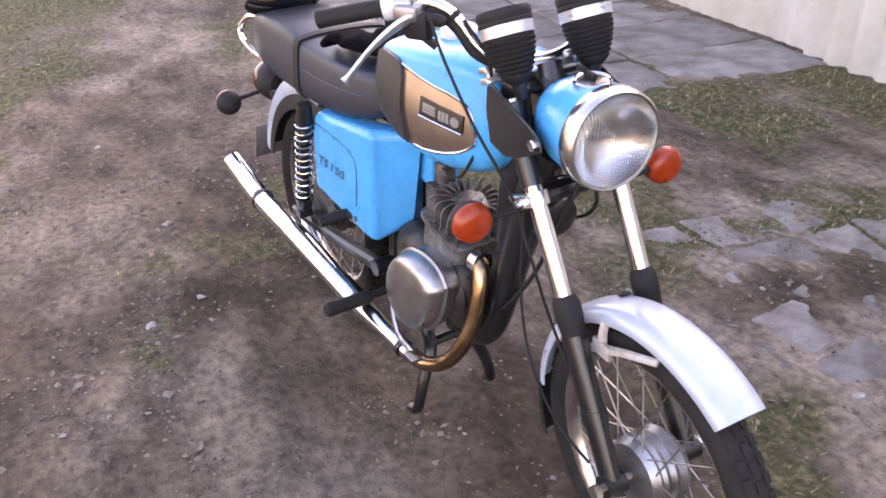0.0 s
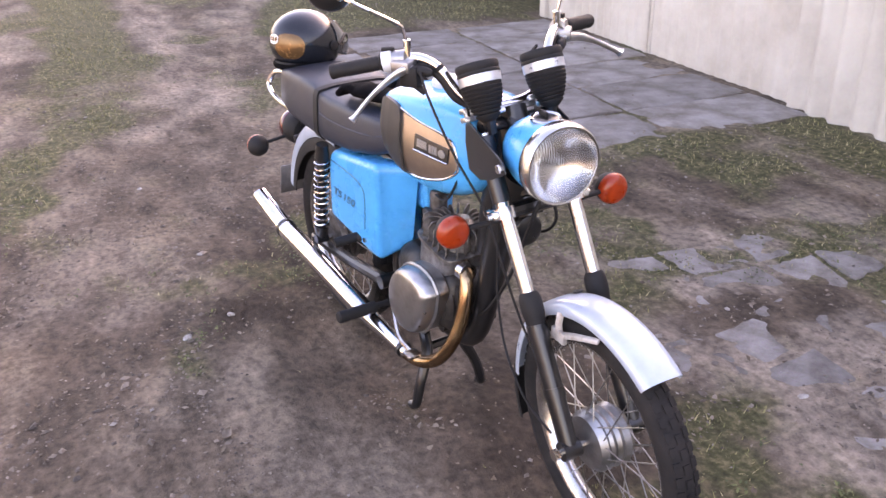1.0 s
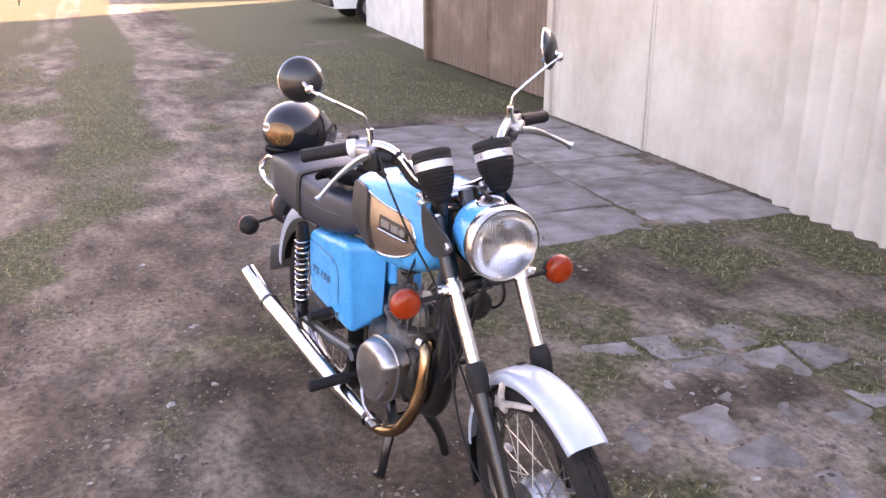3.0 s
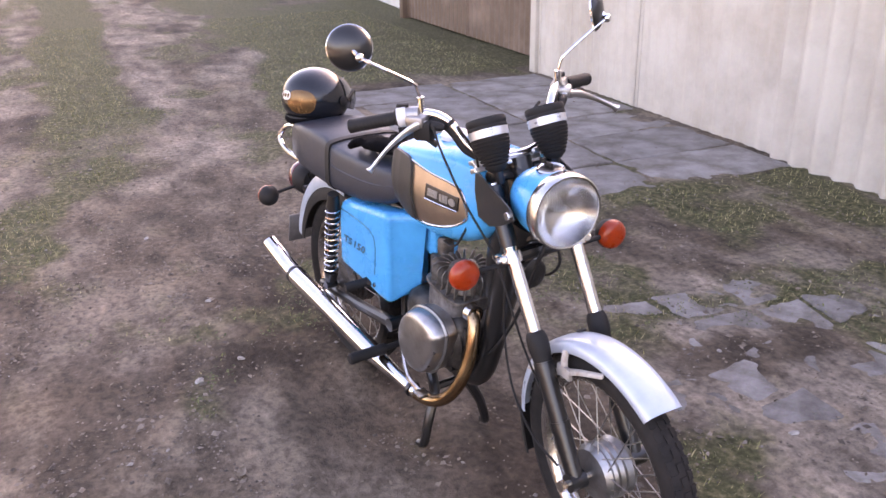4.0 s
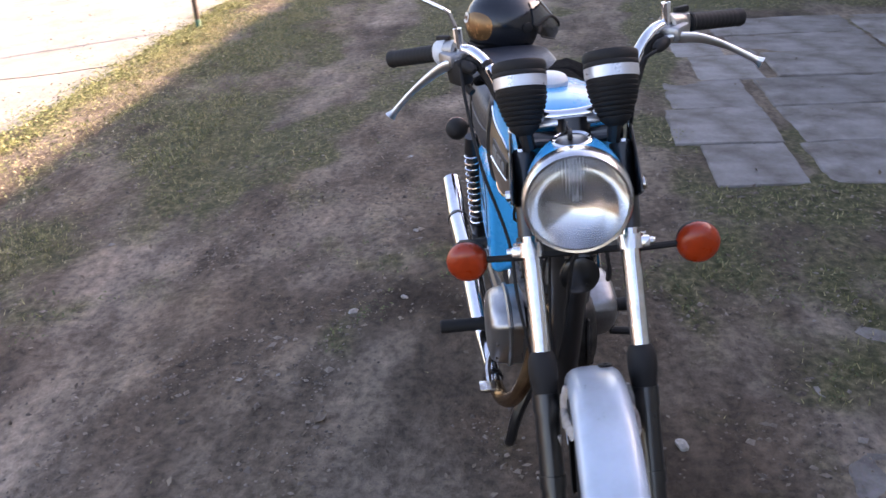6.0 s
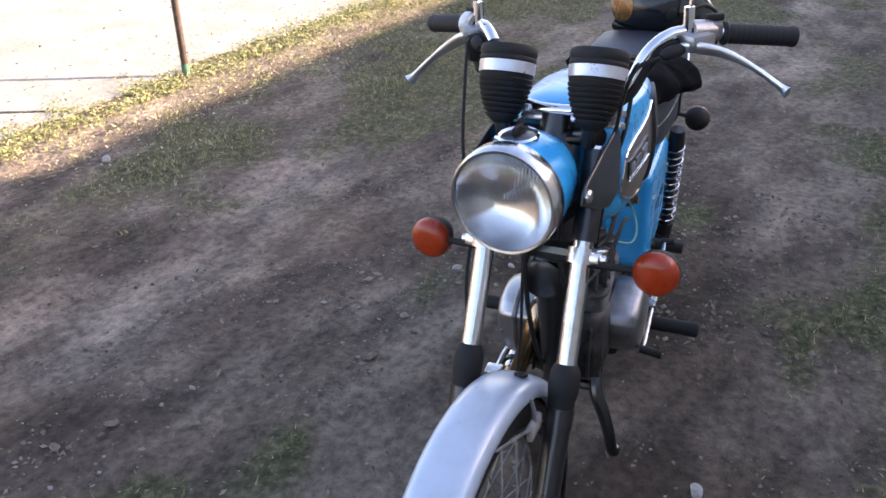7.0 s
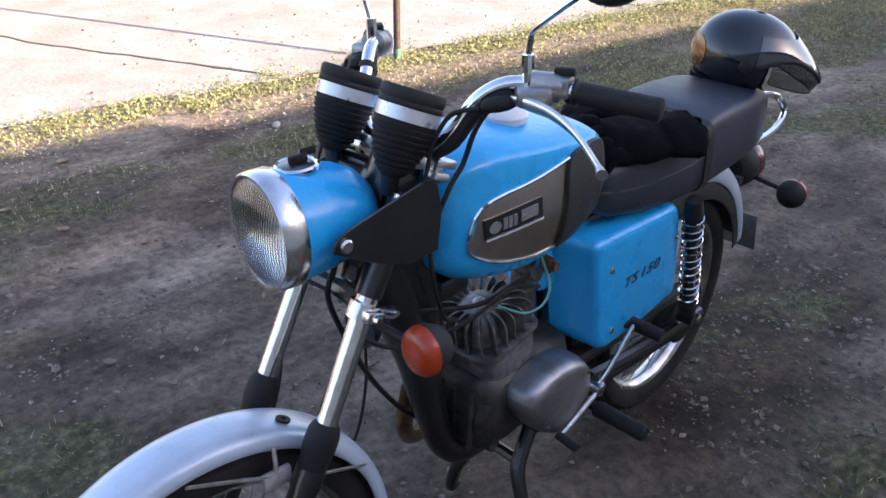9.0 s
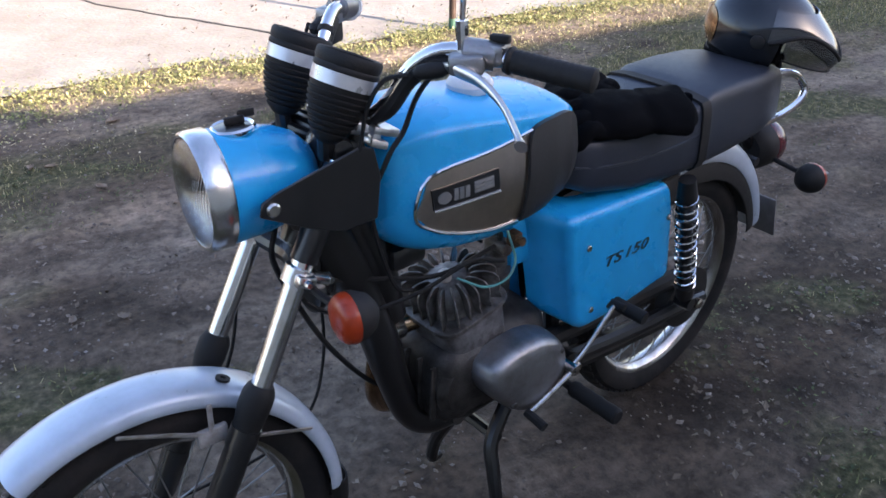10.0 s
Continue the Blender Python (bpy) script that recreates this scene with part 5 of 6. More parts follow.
    mul2 = n.new("ShaderNodeMixRGB")
    mul2.blend_type, mul2.inputs["Fac"].default_value = "MULTIPLY", 1.0
    l.new(pale.outputs["Color"], mul2.inputs["Color1"])
    l.new(lumps.outputs["Color"], mul2.inputs["Color2"])
    # dirt colour multiplied darker by the third attribute
    dark_mask, soil = n.new("ShaderNodeAttribute"), n.new("ShaderNodeMixRGB")
    dark_mask.attribute_name = "tone_amount"
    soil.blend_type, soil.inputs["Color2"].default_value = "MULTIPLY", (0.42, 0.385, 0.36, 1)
    l.new(dark_mask.outputs["Fac"], soil.inputs["Fac"])
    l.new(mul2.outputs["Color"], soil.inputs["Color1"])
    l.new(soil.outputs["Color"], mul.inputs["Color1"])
    l.new(specks.outputs["Color"], mul.inputs["Color2"])
    green = ramp(fine.outputs["Fac"], [(0.32, (0.026, 0.028, 0.012)), (0.5, (0.07, 0.068, 0.03)), (0.68, (0.19, 0.158, 0.088))])
    add = n.new("ShaderNodeMath")
    add.operation = "ADD"
    sub = n.new("ShaderNodeMath")
    sub.operation = "MULTIPLY_ADD"
    sub.inputs[1].default_value, sub.inputs[2].default_value = 1.3, -0.65
    l.new(mid.outputs["Fac"], sub.inputs[0])
    l.new(turf.outputs["Fac"], add.inputs[0])
    l.new(sub.outputs[0], add.inputs[1])
    cover = n.new("ShaderNodeMapRange")
    cover.interpolation_type = "SMOOTHSTEP"
    cover.inputs["From Min"].default_value, cover.inputs["From Max"].default_value = 0.2, 0.8
    l.new(add.outputs[0], cover.inputs["Value"])
    mix = n.new("ShaderNodeMixRGB")
    l.new(cover.outputs["Result"], mix.inputs["Fac"])
    l.new(mul.outputs["Color"], mix.inputs["Color1"])
    l.new(green.outputs["Color"], mix.inputs["Color2"])
    l.new(mix.outputs["Color"], p.inputs["Base Color"])
    p.inputs["Roughness"].default_value = 0.92
    p.inputs["Specular IOR Level"].default_value = 0.25
    h = n.new("ShaderNodeMath")
    h.operation = "MULTIPLY_ADD"
    h.inputs[1].default_value = 0.3
    h2 = n.new("ShaderNodeMath")
    h2.operation, h2.inputs[1].default_value = "MULTIPLY_ADD", 2.2
    l.new(mid.outputs["Fac"], h2.inputs[0])
    l.new(fine.outputs["Fac"], h2.inputs[2])
    l.new(grit.outputs["Fac"], h.inputs[0])
    l.new(h2.outputs[0], h.inputs[2])
    b = n.new("ShaderNodeBump")
    b.inputs["Strength"].default_value, b.inputs["Distance"].default_value = 0.8, 0.016
    l.new(h.outputs[0], b.inputs["Height"])
    l.new(b.outputs["Normal"], p.inputs["Normal"])
    me.materials.append(m)
    ob = new("ground", me)
    ob.matrix_world = STREET
    return tagged(ob, "trodden brown dirt lane with worn grass patches", "ground", kind="structure")


build_ground()

CONCRETE = mat("weathered_concrete", (0.3, 0.28, 0.265), 0.85, 0, 0.4, 4.5, 0.6, 110, other=(0.125, 0.105, 0.088), amount=0.36, depth=0.005)
vary(CONCRETE, 0.72, 1.1)
ROADMAT = mat("pale_dusty_concrete", (0.36, 0.34, 0.3), 0.9, 0, 0.45, 2.6, 0.7, 38, other=(0.265, 0.243, 0.205), amount=0.36, depth=0.008)
CREAMWALL = mat("cream_painted_sheet", (0.54, 0.5, 0.44), 0.6, 0, 0.2, 1.8, 0.2, 60, other=(0.4, 0.355, 0.3), amount=0.34, depth=0.003)
BROWNDOOR = mat("brown_primer_steel", (0.25, 0.175, 0.135), 0.6, 0.1, 0.3, 3, 0.2, 80, other=(0.13, 0.085, 0.06))
WHITEWALL = mat("whitewashed_render", (0.66, 0.65, 0.63), 0.85, 0, 0.15, 3, 0.4, 90, other=(0.52, 0.5, 0.47), amount=0.3)
TARROOF = mat("tar_felt_roof", (0.06, 0.058, 0.055), 0.9, 0, 0.3, 4, 0.4, 60)
RUSTPOST = mat("rusty_brown_steel", (0.13, 0.085, 0.06), 0.65, 0.3, 0.4, 30, 0.3, 200, other=(0.06, 0.04, 0.03))
GREENFOOT = mat("old_green_paint", (0.06, 0.17, 0.11), 0.6, 0, 0.3, 40, 0.2, 200)
WOOD = mat("brown_fence_wood", (0.17, 0.105, 0.07), 0.8, 0, 0.4, 20, 0.5, 160, other=(0.08, 0.05, 0.035))
WHITEPAINT = mat("white_painted_metal", (0.75, 0.75, 0.74), 0.4, 0, 0.1, 10, 0.1, 100)
DARKPLASTIC = mat("dark_grey_plastic", (0.03, 0.03, 0.032), 0.5, 0, 0.2, 20, 0.1, 100)

# road beyond the verge
road_bm = bmesh.new()
edge_u = list(np.arange(-70, 40.1, 0.1))
near_row = [road_bm.verts.new((u, -3.12 + 0.1 * fbm(u, 0, 0.9, 7.0) + 0.06 * fbm(u, 0, 4.0, 8.0), 0.004)) for u in edge_u]
far_row = [road_bm.verts.new((u, -6.25 + 0.12 * fbm(u, 4, 0.7, 7.0), 0.004)) for u in edge_u]
for i in range(len(edge_u) - 1):
    road_bm.faces.new((near_row[i], far_row[i], far_row[i + 1], near_row[i + 1]))
bmesh.ops.recalc_face_normals(road_bm, faces=road_bm.faces)
road = part("road", road_bm, ROADMAT, None, "", smooth=0)
road.matrix_world = STREET
tagged(road, "pale dusty concrete road in full sun", "road", kind="structure")
# thin shadow line on the road, laid as a flattened dark strip
pts = [(-0.6 + t * 1.9 + 0.04 * fbm(t, 0, 4.0, 4.0) + 0.015 * fbm(t, 0, 14.0, 4.0), -3.14 - 3.1 * t, 0.018) for t in np.linspace(0, 1, 70)]
dark_line = part("dark_line", tube(pts, [0.011 + 0.008 * abs(fbm(t, 3, 6.0, 2.0)) for t in np.linspace(0, 1, 70)], 4), TARROOF, road, "thin dark line across the road")
dark_line.scale = (1, 1, 0.3)
# second, thinner dark strip across the road
pts = [(-3.75 + t * 1.2 + 0.05 * fbm(t, 9, 4.0, 4.0), -3.14 - 3.1 * t, 0.018) for t in np.linspace(0, 1, 60)]
dark_line = part("dark_line", tube(pts, [0.006 + 0.006 * abs(fbm(t, 5, 6.0, 2.0)) for t in np.linspace(0, 1, 60)], 4), TARROOF, road, "thin dark line across the road")
dark_line.scale = (1, 1, 0.3)


# ---- garages ----
def ribbed(u0, u1, v, z0, z1, pitch, amp, thick=0.006, res=8, tilt=0.0):
    """A sheet with upright waves, along u at v."""
    n = max(4, int((u1 - u0) / pitch * res))
    front, back = [], []
    for i in range(n + 1):
        u = u0 + (u1 - u0) * i / n
        w = amp * math.cos(2 * math.pi * (u - u0) / pitch)
        front.append((u, v + tilt * (u - u0) - w))
        back.append((u, v + tilt * (u - u0) - w + thick))
    loop = front + back[::-1]
    return ring_skin([[(u, q, z0) for u, q in loop], [(u, q, z1) for u, q in loop]])


def slab_box(u0, u1, v0, v1, z0, z1, bevel=0.006):
    return rbox((u1 - u0, v1 - v0, z1 - z0), ((u0 + u1) / 2, (v0 + v1) / 2, (z0 + z1) / 2), bevel)


def door_leaf(u0, u1, v, z0, z1, material, parent, label):
    """A steel door leaf: a finely ribbed sheet in a flat frame, with its hinges."""
    leaf = part("door_leaf", ribbed(u0 + 0.03, u1 - 0.03, v, z0, z1, 0.11, 0.006, 0.005), material, parent, label)
    part("door_frame", join(slab_box(u0, u0 + 0.035, v - 0.012, v + 0.02, z0, z1, 0.003), slab_box(u1 - 0.035, u1, v - 0.012, v + 0.02, z0, z1, 0.003), slab_box(u0, u1, v - 0.01, v + 0.02, z1, z1 + 0.05, 0.003)), material, leaf)
    return leaf


cream = thing("garage", "cream garage with corrugated sheet front and ribbed steel doors", "garage", STREET, "row of garages")
part("wall", join(slab_box(-4.42, -4.32, 3.16, 9.0, 0, 2.42), slab_box(-1.3, 14, 3.22, 3.4, 0, 2.42), slab_box(13.9, 14, 3.4, 9, 0, 2.42), slab_box(-4.32, 14, 8.9, 9, 0, 2.42)), CREAMWALL, cream, "cream wall")
part("roof", slab_box(-4.5, -3.35, 3.02, 9.1, 2.42, 2.47), TARROOF, cream, "dark felt flat roof")
part("roof", slab_box(-3.35, -2.6, 3.02, 9.1, 2.42, 2.56), TARROOF, cream, "dark felt flat roof")
part("roof", slab_box(-2.6, 14.1, 3.02, 9.1, 2.42, 2.63), TARROOF, cream, "dark felt flat roof")
door_leaf(-4.31, -2.81, 3.2, -0.02, 2.3, CREAMWALL, cream, "cream ribbed steel door leaf")
door_leaf(-2.8, -1.3, 3.2, -0.02, 2.3, CREAMWALL, cream, "cream ribbed steel door leaf")
part("door_header", slab_box(-4.32, -1.3, 3.17, 3.3, 2.35, 2.42), CREAMWALL, cream)
for i in range(13):
    part("corrugated_sheet", ribbed(-1.28 + 1.19 * i, -1.28 + 1.19 * i + 1.2, 3.155 + 0.006 * (i % 2), -0.03, 2.41, 0.17, 0.026, 0.007, 10), CREAMWALL, cream)

brown = thing("garage", "brown steel garage front in shade", "garage", STREET, "row of garages")
part("wall", join(slab_box(-8.42, -8.3, 3.42, 9, 0, 2.4), slab_box(-4.62, -4.45, 3.42, 9, 0, 2.4), slab_box(-8.3, -4.62, 8.9, 9, 0, 2.4)), BROWNDOOR, brown, "dull brown wall")
door_leaf(-8.3, -6.47, 3.5, 0.02, 2.3, BROWNDOOR, brown, "brown steel door leaf")
door_leaf(-6.46, -4.62, 3.5, 0.02, 2.3, BROWNDOOR, brown, "brown steel door leaf")
part("roof", slab_box(-8.42, -4.52, 3.13, 9.1, 2.4, 2.5), TARROOF, brown, "dark felt flat roof")

white = thing("garage", "whitewashed garage with white corner post", "garage", STREET @ Matrix.Translation((-8.45, 3.7, 0)) @ Matrix.Rotation(radians(-4), 4, "Z"), "row of garages")
part("wall", join(slab_box(-4.75, -0.1, 0.0, 0.18, 0, 2.4), slab_box(-4.75, -4.6, 0.18, 5.3, 0, 2.4), slab_box(-0.25, -0.1, 0.18, 5.3, 0, 2.4)), WHITEWALL, white, "whitewashed wall")
part("corner_post", slab_box(-0.1, 0.0, -0.03, 0.12, 0, 2.4, 0.008), WHITEPAINT, white, "white painted corner post")
part("roof", slab_box(-4.85, 0.02, -0.06, 5.4, 2.4, 2.72), TARROOF, white, "dark felt flat roof")

# added building, height and place set by the shadow it throws on the lane
back_shade_block = thing("garage", "unseen tall grey block behind the parked car, added to shade the lane", "garage", STREET, "row of garages")
part("wall", slab_box(-22.3, -13.6, 7.5, 13, 0, 4.2), WHITEWALL, back_shade_block, "grey rendered wall")
part("roof", slab_box(-22.4, -13.5, 7.4, 13.1, 4.2, 4.3), TARROOF, back_shade_block, "dark felt flat roof")
# out of view, added only for its shadow over the far lane
far_shade_block = thing("garage", "unseen low grey block added to shade the far lane", "garage", STREET, "row of garages")
part("wall", slab_box(-50, -23.8, 5.3, 11, 0, 2.32), WHITEWALL, far_shade_block, "grey rendered wall")
part("roof", slab_box(-50.1, -23.75, 5.2, 11.1, 2.32, 2.42), TARROOF, far_shade_block, "dark felt flat roof")


# ---- parked car ----
def car():
    ob = thing("car", "white parked car with dark bumper beside a garage", "car", STREET @ pose(-14.4, 5.5, 0, 0, 0, -90))
    prof = [(-2.0, 0.30), (-2.02, 0.62), (-1.9, 0.86), (-1.3, 0.93), (-0.75, 1.36), (0.35, 1.4), (0.95, 0.95), (1.75, 0.84), (1.98, 0.68), (2.0, 0.42), (1.95, 0.28)]
    rings = []
    for y, k in ((-0.8, 0.97), (-0.76, 1.0), (-0.4, 1.01), (0, 1.015), (0.4, 1.01), (0.76, 1.0), (0.8, 0.97)):
        rings.append([(x * (1 if abs(y) < 0.77 else 0.985), y * (1 - 0.16 * max(0, z - 0.9) / 0.5), 0.28 + (z - 0.28) * k) for x, z in prof])
    part("body", ring_skin(rings), WHITEPAINT, ob, "white painted body", smooth=40)
    for x in (1.98, -2.0):
        part("bumper", rbox((0.16, 1.56, 0.22), (x, 0, 0.42), 0.05), DARKPLASTIC, ob, "dark plastic bumper")
    part("grille", rbox((0.04, 0.9, 0.12), (1.99, 0, 0.6), 0.01), DARKPLASTIC, ob)
    for s in (1, -1):
        part("headlight", rbox((0.06, 0.3, 0.13), (1.96, 0.58 * s, 0.64), 0.02), REFLECTOR, ob, "clear headlight")
        part("side_window", rbox((1.4, 0.02, 0.3), (-0.2, 0.735 * s, 1.13), 0.03), DARKPLASTIC, ob)
        for x in (1.25, -1.25):
            w = part("wheel", lathe([(-0.09, 0), (-0.09, 0.19), (-0.1, 0.2), (-0.1, 0.27), (-0.06, 0.29), (0.06, 0.29), (0.1, 0.27), (0.1, 0.2), (0.09, 0.19), (0.09, 0)], (x, 0.74 * s, 0.29), "Y", 28), DUSTYRUBBER, ob, "black wheel")
            part("rim", lathe([(0, 0), (0.0, 0.15), (0.012, 0.18), (0.014, 0.16), (0.008, 0)], (x, 0.835 * s, 0.29), "Y", 20, Matrix.Rotation(radians(0 if s > 0 else 180), 4, "Z")), ALU, w)
    part("windscreen", rbox((0.02, 1.25, 0.6), (0.66, 0, 1.17), 0.01, Matrix.Rotation(radians(-53), 4, "Y")), DARKPLASTIC, ob)


car()


# ---- posts along the road, far fence ----
def post(u, v, lean_deg):
    ob = thing("fence_post", "rusty brown steel post with green foot at the road edge", "fence post", STREET @ pose(u, v, 0, 0, lean_deg, 0), "posts along the road")
    part("pole", lathe([(-0.1, 0), (-0.1, 0.021), (1.35, 0.021), (1.36, 0.018), (1.36, 0)], (0, 0, 0), "Z", 12), RUSTPOST, ob)
    part("foot", lathe([(-0.05, 0.0215), (-0.05, 0.0235), (0.07, 0.023), (0.075, 0.0215)], (0, 0, 0), "Z", 12), GREENFOOT, ob, "old green paint at the foot")
    return ob


for u, v, a in ((-1.35, -3.03, 0.5), (-5.0, -2.97, -1), (-8.65, -2.9, 1), (-12.3, -2.75, -0.5), (-16.9, -2.45, 1.5), (-20.6, -2.3, 0), (2.3, -3.08, 0.7)):
    post(u, v, a)

fence = thing("fence", "brown wooden board fence on a pale concrete base", "fence", STREET)
part("base", slab_box(-0.75, 8, -6.72, -6.52, 0, 0.13, 0.01), ROADMAT, fence, "pale concrete base")
part("end_block", slab_box(-0.98, -0.75, -6.74, -6.5, 0, 0.24, 0.015), WHITEWALL, fence, "white concrete end block")
board_me = put_mesh("board", rbox((0.13, 0.025, 1.2), (0, 0, 0.6), 0.004), WOOD)
for i in range(44):
    b = new("board", board_me)
    b.parent = fence
    b.matrix_basis = pose(-0.62 + 0.19 * i, -6.62, 0.12, 0, random.uniform(-2, 2), 0)
part("rail", join(slab_box(-0.75, 8, -6.66, -6.635, 0.35, 0.43), slab_box(-0.75, 8, -6.66, -6.635, 1.0, 1.08)), WOOD, fence)


# ---- grass, weeds, pebbles ----
def blade_mat(name, a, b, c):
    m, n, l, p = nodes_of(name)
    g, r = n.new("ShaderNodeNewGeometry"), n.new("ShaderNodeValToRGB")
    r.color_ramp.elements.new(0.5)
    for e, (pos, col) in zip(r.color_ramp.elements, ((0.0, a), (0.55, b), (1.0, c))):
        e.position, e.color = pos, (*col, 1)
    l.new(g.outputs["Random Per Island"], r.inputs["Fac"])
    l.new(r.outputs["Color"], p.inputs["Base Color"])
    p.inputs["Roughness"].default_value = 0.7
    return m


GRASS = blade_mat("short_grass_blades", (0.1, 0.11, 0.033), (0.24, 0.22, 0.085), (0.48, 0.4, 0.22))
LEAFMAT = blade_mat("weed_leaves", (0.085, 0.11, 0.03), (0.24, 0.25, 0.085), (0.48, 0.43, 0.21))
SPRIG = blade_mat("low_green_sprigs", (0.035, 0.05, 0.014), (0.075, 0.095, 0.03), (0.16, 0.16, 0.06))
PEBBLE = blade_mat("mixed_pebbles", (0.08, 0.062, 0.05), (0.15, 0.123, 0.105), (0.27, 0.24, 0.21))
STRAW = blade_mat("straw_and_pale_leaf_scraps", (0.16, 0.12, 0.06), (0.34, 0.27, 0.15), (0.6, 0.52, 0.36))
CLOD = blade_mat("crumbled_soil", (0.05, 0.037, 0.028), (0.12, 0.092, 0.07), (0.24, 0.19, 0.15))
LITTER = blade_mat("dry_leaf_litter", (0.055, 0.037, 0.025), (0.13, 0.095, 0.063), (0.22, 0.175, 0.13))


def scatter(name, label, category, material, verts, faces):
    me = bpy.data.meshes.new(name)
    me.from_pydata(verts, [], faces)
    me.materials.append(material)
    ob = new(name, me)
    ob.matrix_world = STREET
    return tagged(ob, label, category, kind="stuff")


rng = random.Random(5)


def grass():
    verts, faces = [], []
    tries = 0
    while len(faces) < 75000 and tries < 600000:
        tries += 1
        if rng.random() < 0.45:
            u, v = rng.uniform(-9, 3), rng.uniform(-3.3, -1.8)
        else:
            u, v = rng.uniform(-9.5, 3.2), rng.uniform(-3.2, 3.1)
        g = grass_at(u, v)
        if v < -3.05 and rng.random() < 0.5:
            continue
        if (-4.33 < u < -1.08 and v > 0.8) or rng.random() > max(0.02, g - 0.26) ** 1.4:
            continue
        z, a = ground_z(u, v), rng.uniform(0, 2 * math.pi)
        h, w, lean_by = rng.uniform(0.004, 0.018) * (0.6 + g), rng.uniform(0.0012, 0.003), rng.uniform(0.006, 0.026)
        if v < -2.6:
            h *= 1.15
        dx, dy = math.cos(a), math.sin(a)
        k = len(verts)
        verts += [(u - dy * w, v + dx * w, z - 0.003), (u + dy * w, v - dx * w, z - 0.003), (u + dx * lean_by, v + dy * lean_by, z + h)]
        faces.append((k, k + 1, k + 2))
    scatter("grass", "short worn green and straw coloured grass", "grass", GRASS, verts, faces)


def leaf_quads(verts, faces, c, size):
    a, b = rng.uniform(0, 2 * math.pi), rng.uniform(-0.6, 0.9)
    d = Vector((math.cos(a) * math.cos(b), math.sin(a) * math.cos(b), math.sin(b)))
    s = d.cross(Vector((0, 0, 1))).normalized()
    up = s.cross(d)
    k = len(verts)
    verts += [tuple(c), tuple(c + d * size * 0.5 + s * size * 0.3 + up * size * 0.1), tuple(c + d * size), tuple(c + d * size * 0.5 - s * size * 0.3 + up * size * 0.1)]
    faces.append((k, k + 1, k + 2, k + 3))


def weeds():
    verts, faces = [], []
    for _ in range(1700):
        u = rng.uniform(-9, 3.2)
        v = rng.gauss(-3.02, 0.075) if rng.random() < 0.7 else rng.gauss(-2.9, 0.2)
        r, h = rng.uniform(0.02, 0.07), rng.uniform(0.008, 0.045)
        for _ in range(rng.randint(12, 34)):
            c = Vector((u + rng.gauss(0, r), v + rng.gauss(0, r), rng.uniform(0.004, h)))
            leaf_quads(verts, faces, c, rng.uniform(0.008, 0.024))
    scatter("verge_weeds", "low leafy weeds along the sunlit road edge", "weeds", LEAFMAT, verts, faces)
    verts, faces = [], []
    for _ in range(4200):
        u, v = rng.uniform(-5, 2.6), rng.uniform(-2.5, 2.2)
        if fbm(u * 0.7, v, 1.3, 9.0) + 0.5 * grass_at(u, v) < rng.uniform(0.05, 0.7) or (-4.33 < u < -1.08 and v > 0.8):
            continue
        r = rng.uniform(0.008, 0.03)
        for _ in range(rng.randint(5, 14)):
            x, y = u + rng.gauss(0, r), v + rng.gauss(0, r)
            leaf_quads(verts, faces, Vector((x, y, ground_z(x, y) + rng.uniform(0.001, 0.012))), rng.uniform(0.006, 0.017))
    scatter("lane_weeds", "small green weed sprigs between the wheel tracks", "weeds", SPRIG, verts, faces)
    verts, faces = [], []
    for _ in range(150):
        u, v = rng.uniform(-9, -1.0), rng.uniform(-7.6, -6.35)
        r, h = rng.uniform(0.05, 0.16), rng.uniform(0.08, 0.5) * smooth_step(-6.3, -6.9, v) + 0.05
        for _ in range(60):
            c = Vector((u + rng.gauss(0, r), v + rng.gauss(0, r), rng.uniform(0.01, h)))
            leaf_quads(verts, faces, c, rng.uniform(0.03, 0.07))
    scatter("roadside_bushes", "tangled green and yellow roadside weeds beyond the road", "bushes", LEAFMAT, verts, faces)


def lump(verts, faces, u, v, r, sink=0.25):
    """A small angular lump lying in the dirt."""
    sx, sy, sz, a = rng.uniform(0.7, 1.6), rng.uniform(0.6, 1.2), rng.uniform(0.35, 0.75), rng.uniform(0, 6.3)
    k, z = len(verts), ground_z(u, v) + r * sink
    for x, y, q in ((1, 0, 0), (-1, 0, 0), (0, 1, 0), (0, -1, 0), (0, 0, 1), (0, 0, -1)):
        x, y, q = x * sx * r * rng.uniform(0.65, 1.25), y * sy * r * rng.uniform(0.65, 1.25), q * sz * r
        x, y = x + q * rng.uniform(-0.4, 0.4), y + q * rng.uniform(-0.4, 0.4)
        verts.append((u + x * math.cos(a) - y * math.sin(a), v + x * math.sin(a) + y * math.cos(a), z + q))
    faces += [tuple(k + i for i in t) for t in ((0, 2, 4), (2, 1, 4), (1, 3, 4), (3, 0, 4), (2, 0, 5), (1, 2, 5), (3, 1, 5), (0, 3, 5))]


